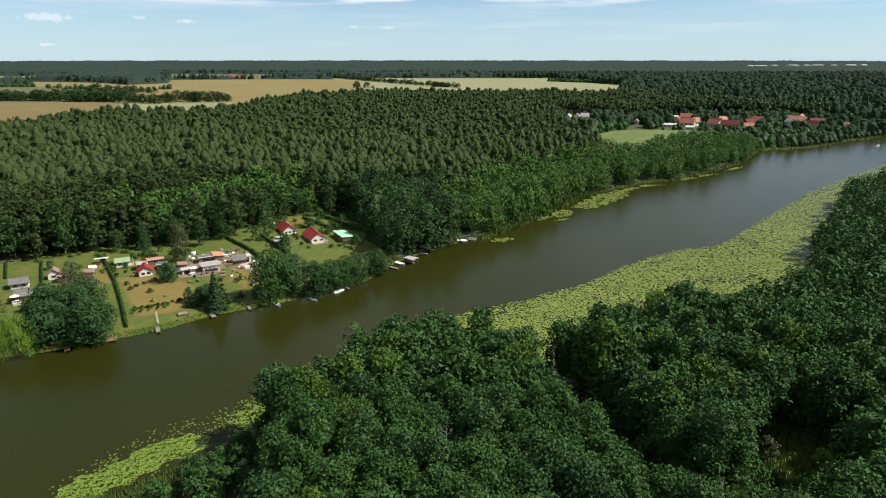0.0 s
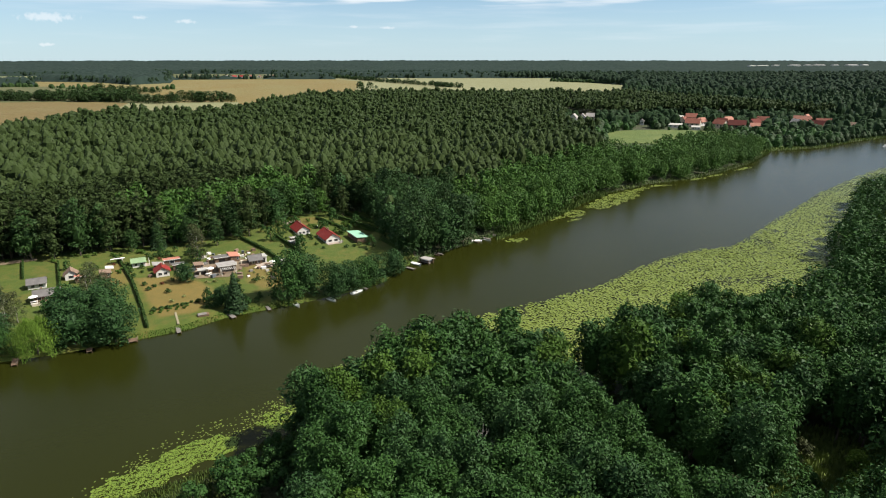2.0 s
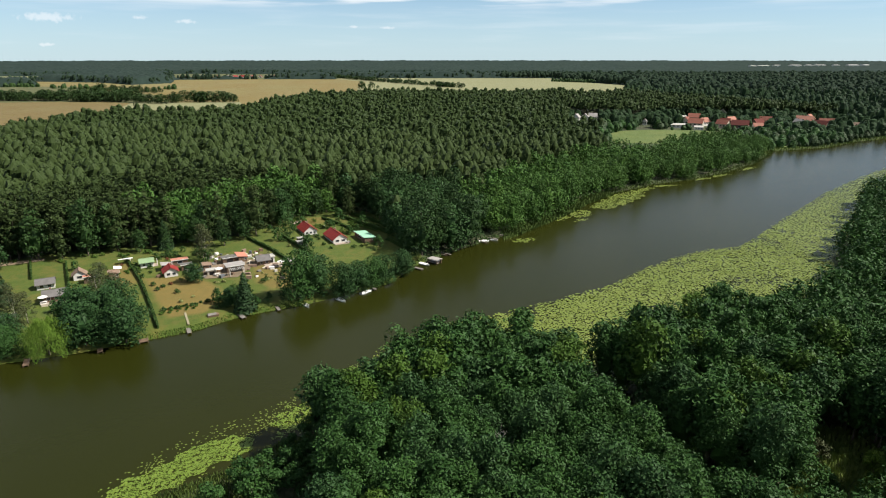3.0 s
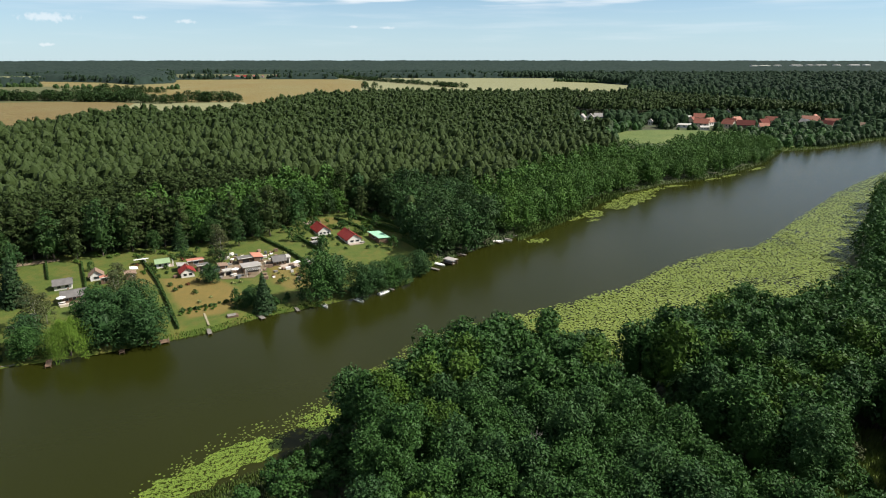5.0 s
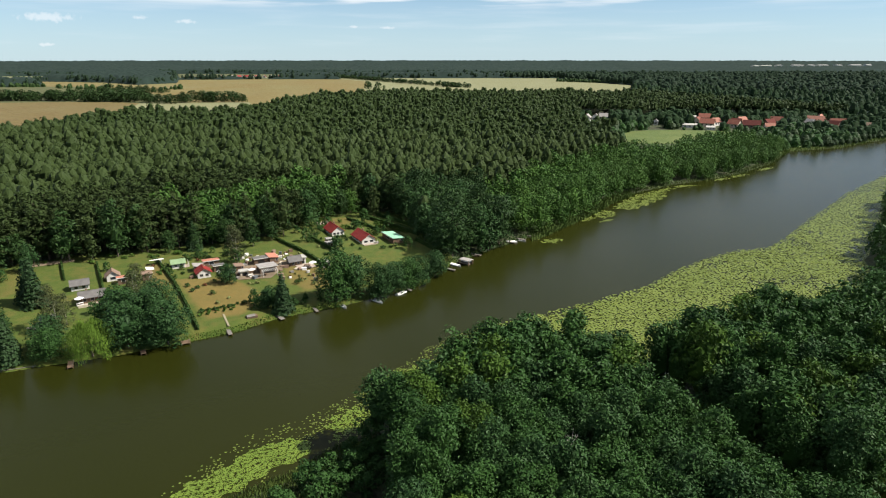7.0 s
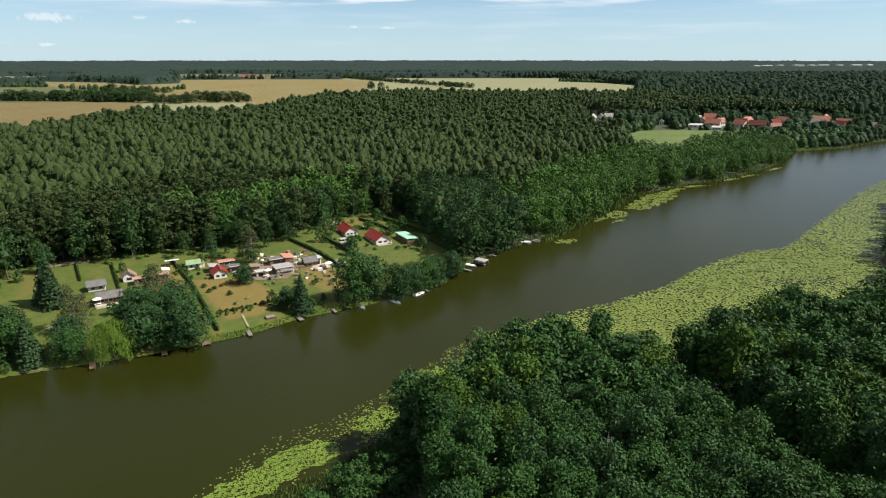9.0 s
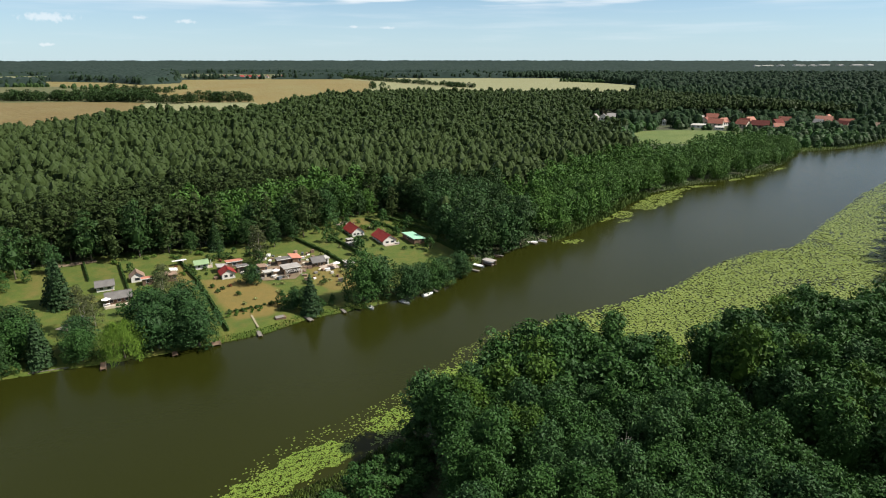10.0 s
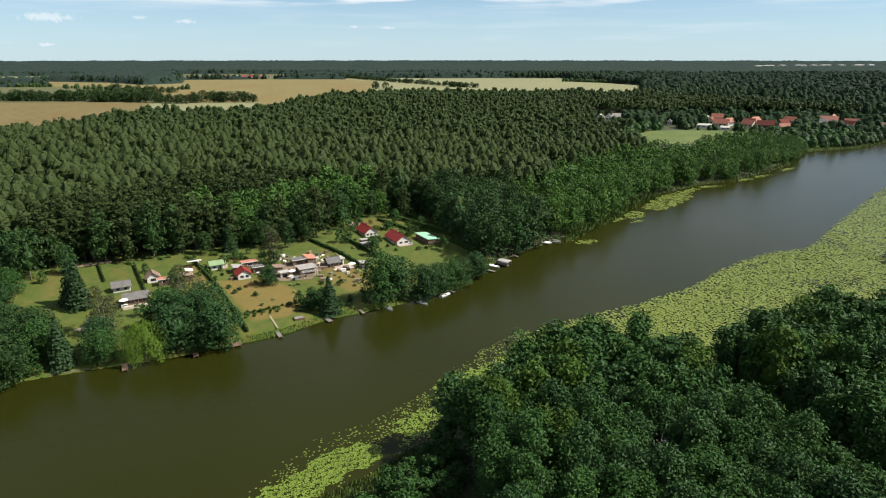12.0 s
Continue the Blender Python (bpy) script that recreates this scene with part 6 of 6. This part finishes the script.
# ---- village at the lake's far end ----
far_r = np.random.default_rng(41)
VG = "village houses"
TILE = {"red": BRICK_TILE, "barn": OLD_TILE, "salmon": LIGHT_TILE, "tan": BROWN_TILE, "white": GREY_FELT, "flat": LIGHT_SHEET}
TEXT = {"red": "village house with a brick-red tiled roof", "barn": "long brick barn with a dark red tiled roof", "salmon": "tall village house with a salmon-red tiled roof", "tan": "village house with a pale brown roof",
        "white": "white gabled village house with a grey roof", "flat": "low white building with a pale roof"}
HOMES = [(229, 626, -18, 15, 7, "flat"), (249, 632, -30, 14, 9, "red"), (262, 644, 35, 12, 8, "salmon"), (246, 650, 55, 11, 8, "red"), (275, 628, -55, 12, 8, "red"), (289, 621, -30, 16, 9, "barn"), (301, 609, -10, 9, 6, "salmon"),
         (268, 685, -20, 12, 8, "red"), (296, 658, 30, 12, 8, "salmon"), (282, 643, -35, 12, 8, "barn"), (378, 664, -35, 16, 10, "salmon"), (393, 682, 50, 13, 10, "salmon"), (372, 624, -60, 14, 9, "barn"), (390, 642, -20, 17, 9, "red"), (362, 646, -70, 9, 7, "white"),
         (400, 620, -40, 13, 7, "tan"), (134, 664, 65, 9, 7, "white"), (144, 668, 75, 8, 7, "white"), (154, 674, -20, 9, 7, "white"), (200, 641, 70, 5, 4, "white"), (243, 609, -15, 8, 4, "flat"), (260, 700, -20, 9, 7, "flat"),
         (285, 806, 70, 11, 9, "white"), (307, 812, 60, 10, 8, "white"), (311, 766, 75, 11, 8, "white"), (321, 735, 65, 11, 8, "white"), (296, 778, -20, 12, 8, "barn"), (316, 640, 20, 11, 8, "barn"), (336, 664, -30, 12, 8, "red")]
for x, y, turn, L, W, kind in HOMES:
    house("village_house", x, y, turn, (L, W), 2.6 if kind == "flat" else 4.2, 1.2 if kind == "flat" else W * 0.46, BRICKWORK if kind == "barn" else (CREAM if kind == "red" else WHITE), TILE[kind], TEXT[kind], 2, 3,
          chimney=kind in ("red", "white", "salmon"), group=VG, far=True)
HOUSES = np.array([h[:2] for h in HOMES])
village_trees = [(trunk_mesh(95 + s, 9, 0.2, 1, BARK, 0.35, 4), cards_mesh("crown", dome_crown(120 + s, 9.5, 0.3, 4.9, 8, 4, 110, 1.05, 0.42), [GREYGREEN, SHADY, ALDER, SHADY][s])) for s in range(4)]


def clear_of_houses(x, y, before=42, beside=7.5):
    """Keeps the houses and the ground on their lakeward side open."""
    k = np.ones(x.shape, bool)
    for hx, hy in HOUSES:
        t = math.hypot(hx, hy)
        along, across = ((hx - x) * hx + (hy - y) * hy) / t, np.abs((x - hx) * hy - (y - hy) * hx) / t
        k &= ~((across < beside) & (along > -9) & (along < before))
    return k


vp = scatter((100, 480), (480, 860), 8.2, far_r, lambda x, y: (shore(x, y)[0] > 4) & (inside(x, y, VILLAGE) | (inside(x, y, [(230, 700), (430, 690), (440, 740), (330, 850), (250, 840)]))) & ~inside(x, y, VILLAGE_MEADOW) & clear_of_houses(x, y))
vp = vp[np.argsort(np.hypot(vp[:, 0], vp[:, 1]))]
forest("village_grove", [dome_crown(150 + s, 11, 0.3, 5.0, 7, 3, 60, 1.3, 0.45) for s in range(4)], vp[180:], far_r, DARK_MIX, "dark green trees behind the village", (0.6, 1.2))
plant(village_trees, vp[:180], far_r, "village_tree", "round green tree among the village houses", "village trees", (0.5, 1.0))
plant(village_trees, [(300, 572), (307, 580), (294, 564), (313, 588)], far_r, "village_tree", "big dark round tree on the lakeward side of the village", "village trees", (1.0, 1.2))
low_trees = scatter((215, 425), (560, 720), 9.0, far_r, lambda x, y: (shore(x, y)[0] > 6) & inside(x, y, VILLAGE) & ~inside(x, y, VILLAGE_MEADOW) & clear_of_houses(x, y, 6, 5))
plant(village_trees, low_trees[:110], far_r, "village_tree", "small round tree in a village garden", "village trees", (0.3, 0.6))
sp = [(287, 500), (299, 504), (312, 513), (331, 525), (346, 537), (359, 548), (373, 556), (389, 564), (405, 574), (421, 584), (440, 594), (455, 602), (206.6, 466), (234, 474), (281, 500), (294, 503), (304, 508), (322, 520), (339, 531), (352, 545), (366, 553), (380, 560), (398, 570), (412, 580), (430, 590)]
plant(village_trees[:1], sp, far_r, "shore_bush", "rounded grey-green willow bush on the village shore", "village shore bushes", (0.4, 0.7))

drape("meadow", [(238, 466), (250, 483.5), (272, 491), (290, 498), (284, 506), (258, 502), (240, 484)], MEADOW, 0.3, 8, "pale grassy bank at a small bay", "meadow")
# ---- field trees and far hamlet ----
field_tree = [(trunk_mesh(98 + s, 9, 0.25, 1, BARK, 0.35, 4), cards_mesh("crown", broad_crown(130 + s, 11.0, 0.2, 6.4, 18, 260, 1.65, 0.62, sprays), HEDGEROW)) for s in range(3)]
rows = []
for (ax, ay), (bx, by), n, side in (((-600, 796), (-484, 793), 26, 5), ((-600, 806), (-484, 803), 18, 6), ((-473, 785), (-397, 776), 22, 7), ((-470, 800), (-400, 792), 14, 8), ((-384, 763), (-374, 764), 4, 4), ((-363, 750), (-342, 750), 6, 4), ((-341, 763), (-331, 764), 4, 3),
                                    ((-326, 773), (-304, 775), 8, 5), ((-302, 773), (-262, 773), 8, 2), ((-560, 985), (-458, 985), 30, 22), ((-548, 930), (-470, 900), 20, 26), ((-218, 1565), (-323, 1770), 30, 3), ((-94, 1341), (-218, 1565), 34, 3), ((-44, 1257), (-94, 1341), 12, 3),
                                    ((30, 1139), (-44, 1257), 16, 3), ((-19, 1184), (16, 1180), 12, 7), ((247, 1471), (346, 1371), 40, 6), ((262, 1480), (361, 1385), 30, 6), ((-848, 1186), (-775, 1186), 22, 12), ((-728, 1161), (-601, 1078), 16, 12), ((-495, 1078), (-477, 1118), 8, 10),
                                    ((-345, 2002), (-58, 1938), 30, 14), ((-56, 1823), (310, 1823), 22, 10), ((-321, 1880), (342, 1990), 36, 40), ((-444, 1632), (-344, 1672), 8, 6), ((-1149, 1640), (-982, 1640), 18, 20)):
    for i in range(n):
        s = (i + 0.5) / n
        rows.append((ax + (bx - ax) * s + far_r.uniform(-side, side), ay + (by - ay) * s + far_r.uniform(-side, side)))
plant(field_tree, rows[:116], far_r, "field_tree", "dark green hedgerow tree between the fields", "hedgerow trees", (0.95, 1.35))
far_rows = np.array(rows[262:])
plant(field_tree, rows[116:262], far_r, "field_tree", "dark green tree in a far field row", "hedgerow trees", (0.6, 1.1))
forest("tree_rows", [dome_crown(180 + s, 11, 0.2, 5.5, 7, 3, 30, 1.6, 0.5) for s in range(4)], far_rows, far_r, HEDGEROW, "dark rows of trees between the farthest fields", (0.45, 0.9))
plant(field_tree, [(-152, 1112), (-134, 1112), (-152.5, 1116)], far_r, "field_tree", "round solitary tree standing in the grain", "solitary field trees", (1.15, 1.3))
plant(field_tree, [(-124, 1116)], far_r, "field_tree", "small round tree standing in the grain", "solitary field trees", (0.55, 0.6))
hamlet = [(-702 + 240 * (i + 0.5) / 34 + far_r.uniform(-5, 5), 1790 + far_r.uniform(-18, 60)) for i in range(34)]
plant(field_tree, hamlet[:20], far_r, "field_tree", "dark tree among far farmhouses", "hamlet trees", (0.5, 0.85))
for i, (x, y) in enumerate(((-690, 1772), (-668, 1790), (-640, 1775), (-610, 1780), (-590, 1772), (-583, 1790), (-568, 1774), (-545, 1785), (-520, 1776), (-500, 1790), (-478, 1772), (-655, 1765))):
    house("farmhouse", x, y, 15 + 40 * (i % 3), (13, 8), 3.0, 3.8, WHITE, RED_TILE if i in (4, 5, 6) else BRICK_TILE if i % 3 else GREY_FELT, "far farmhouse with a red roof beyond the grain", 1, 2, chimney=False, group="far hamlet", far=True)
for i, (x, y) in enumerate(((1400, 2900), (1452, 2912), (1545, 2970), (1640, 2985), (1700, 2980), (1755, 2985), (1815, 2960), (1900, 2970), (1985, 3010))):
    house("factory_hall", x, y, 10, (52 if i % 2 else 26, 24), 18, 2, WHITE, LIGHT_SHEET, "long pale factory hall far off above the woods", 1, 3, chimney=False, group="far halls", category="hall", far=True)
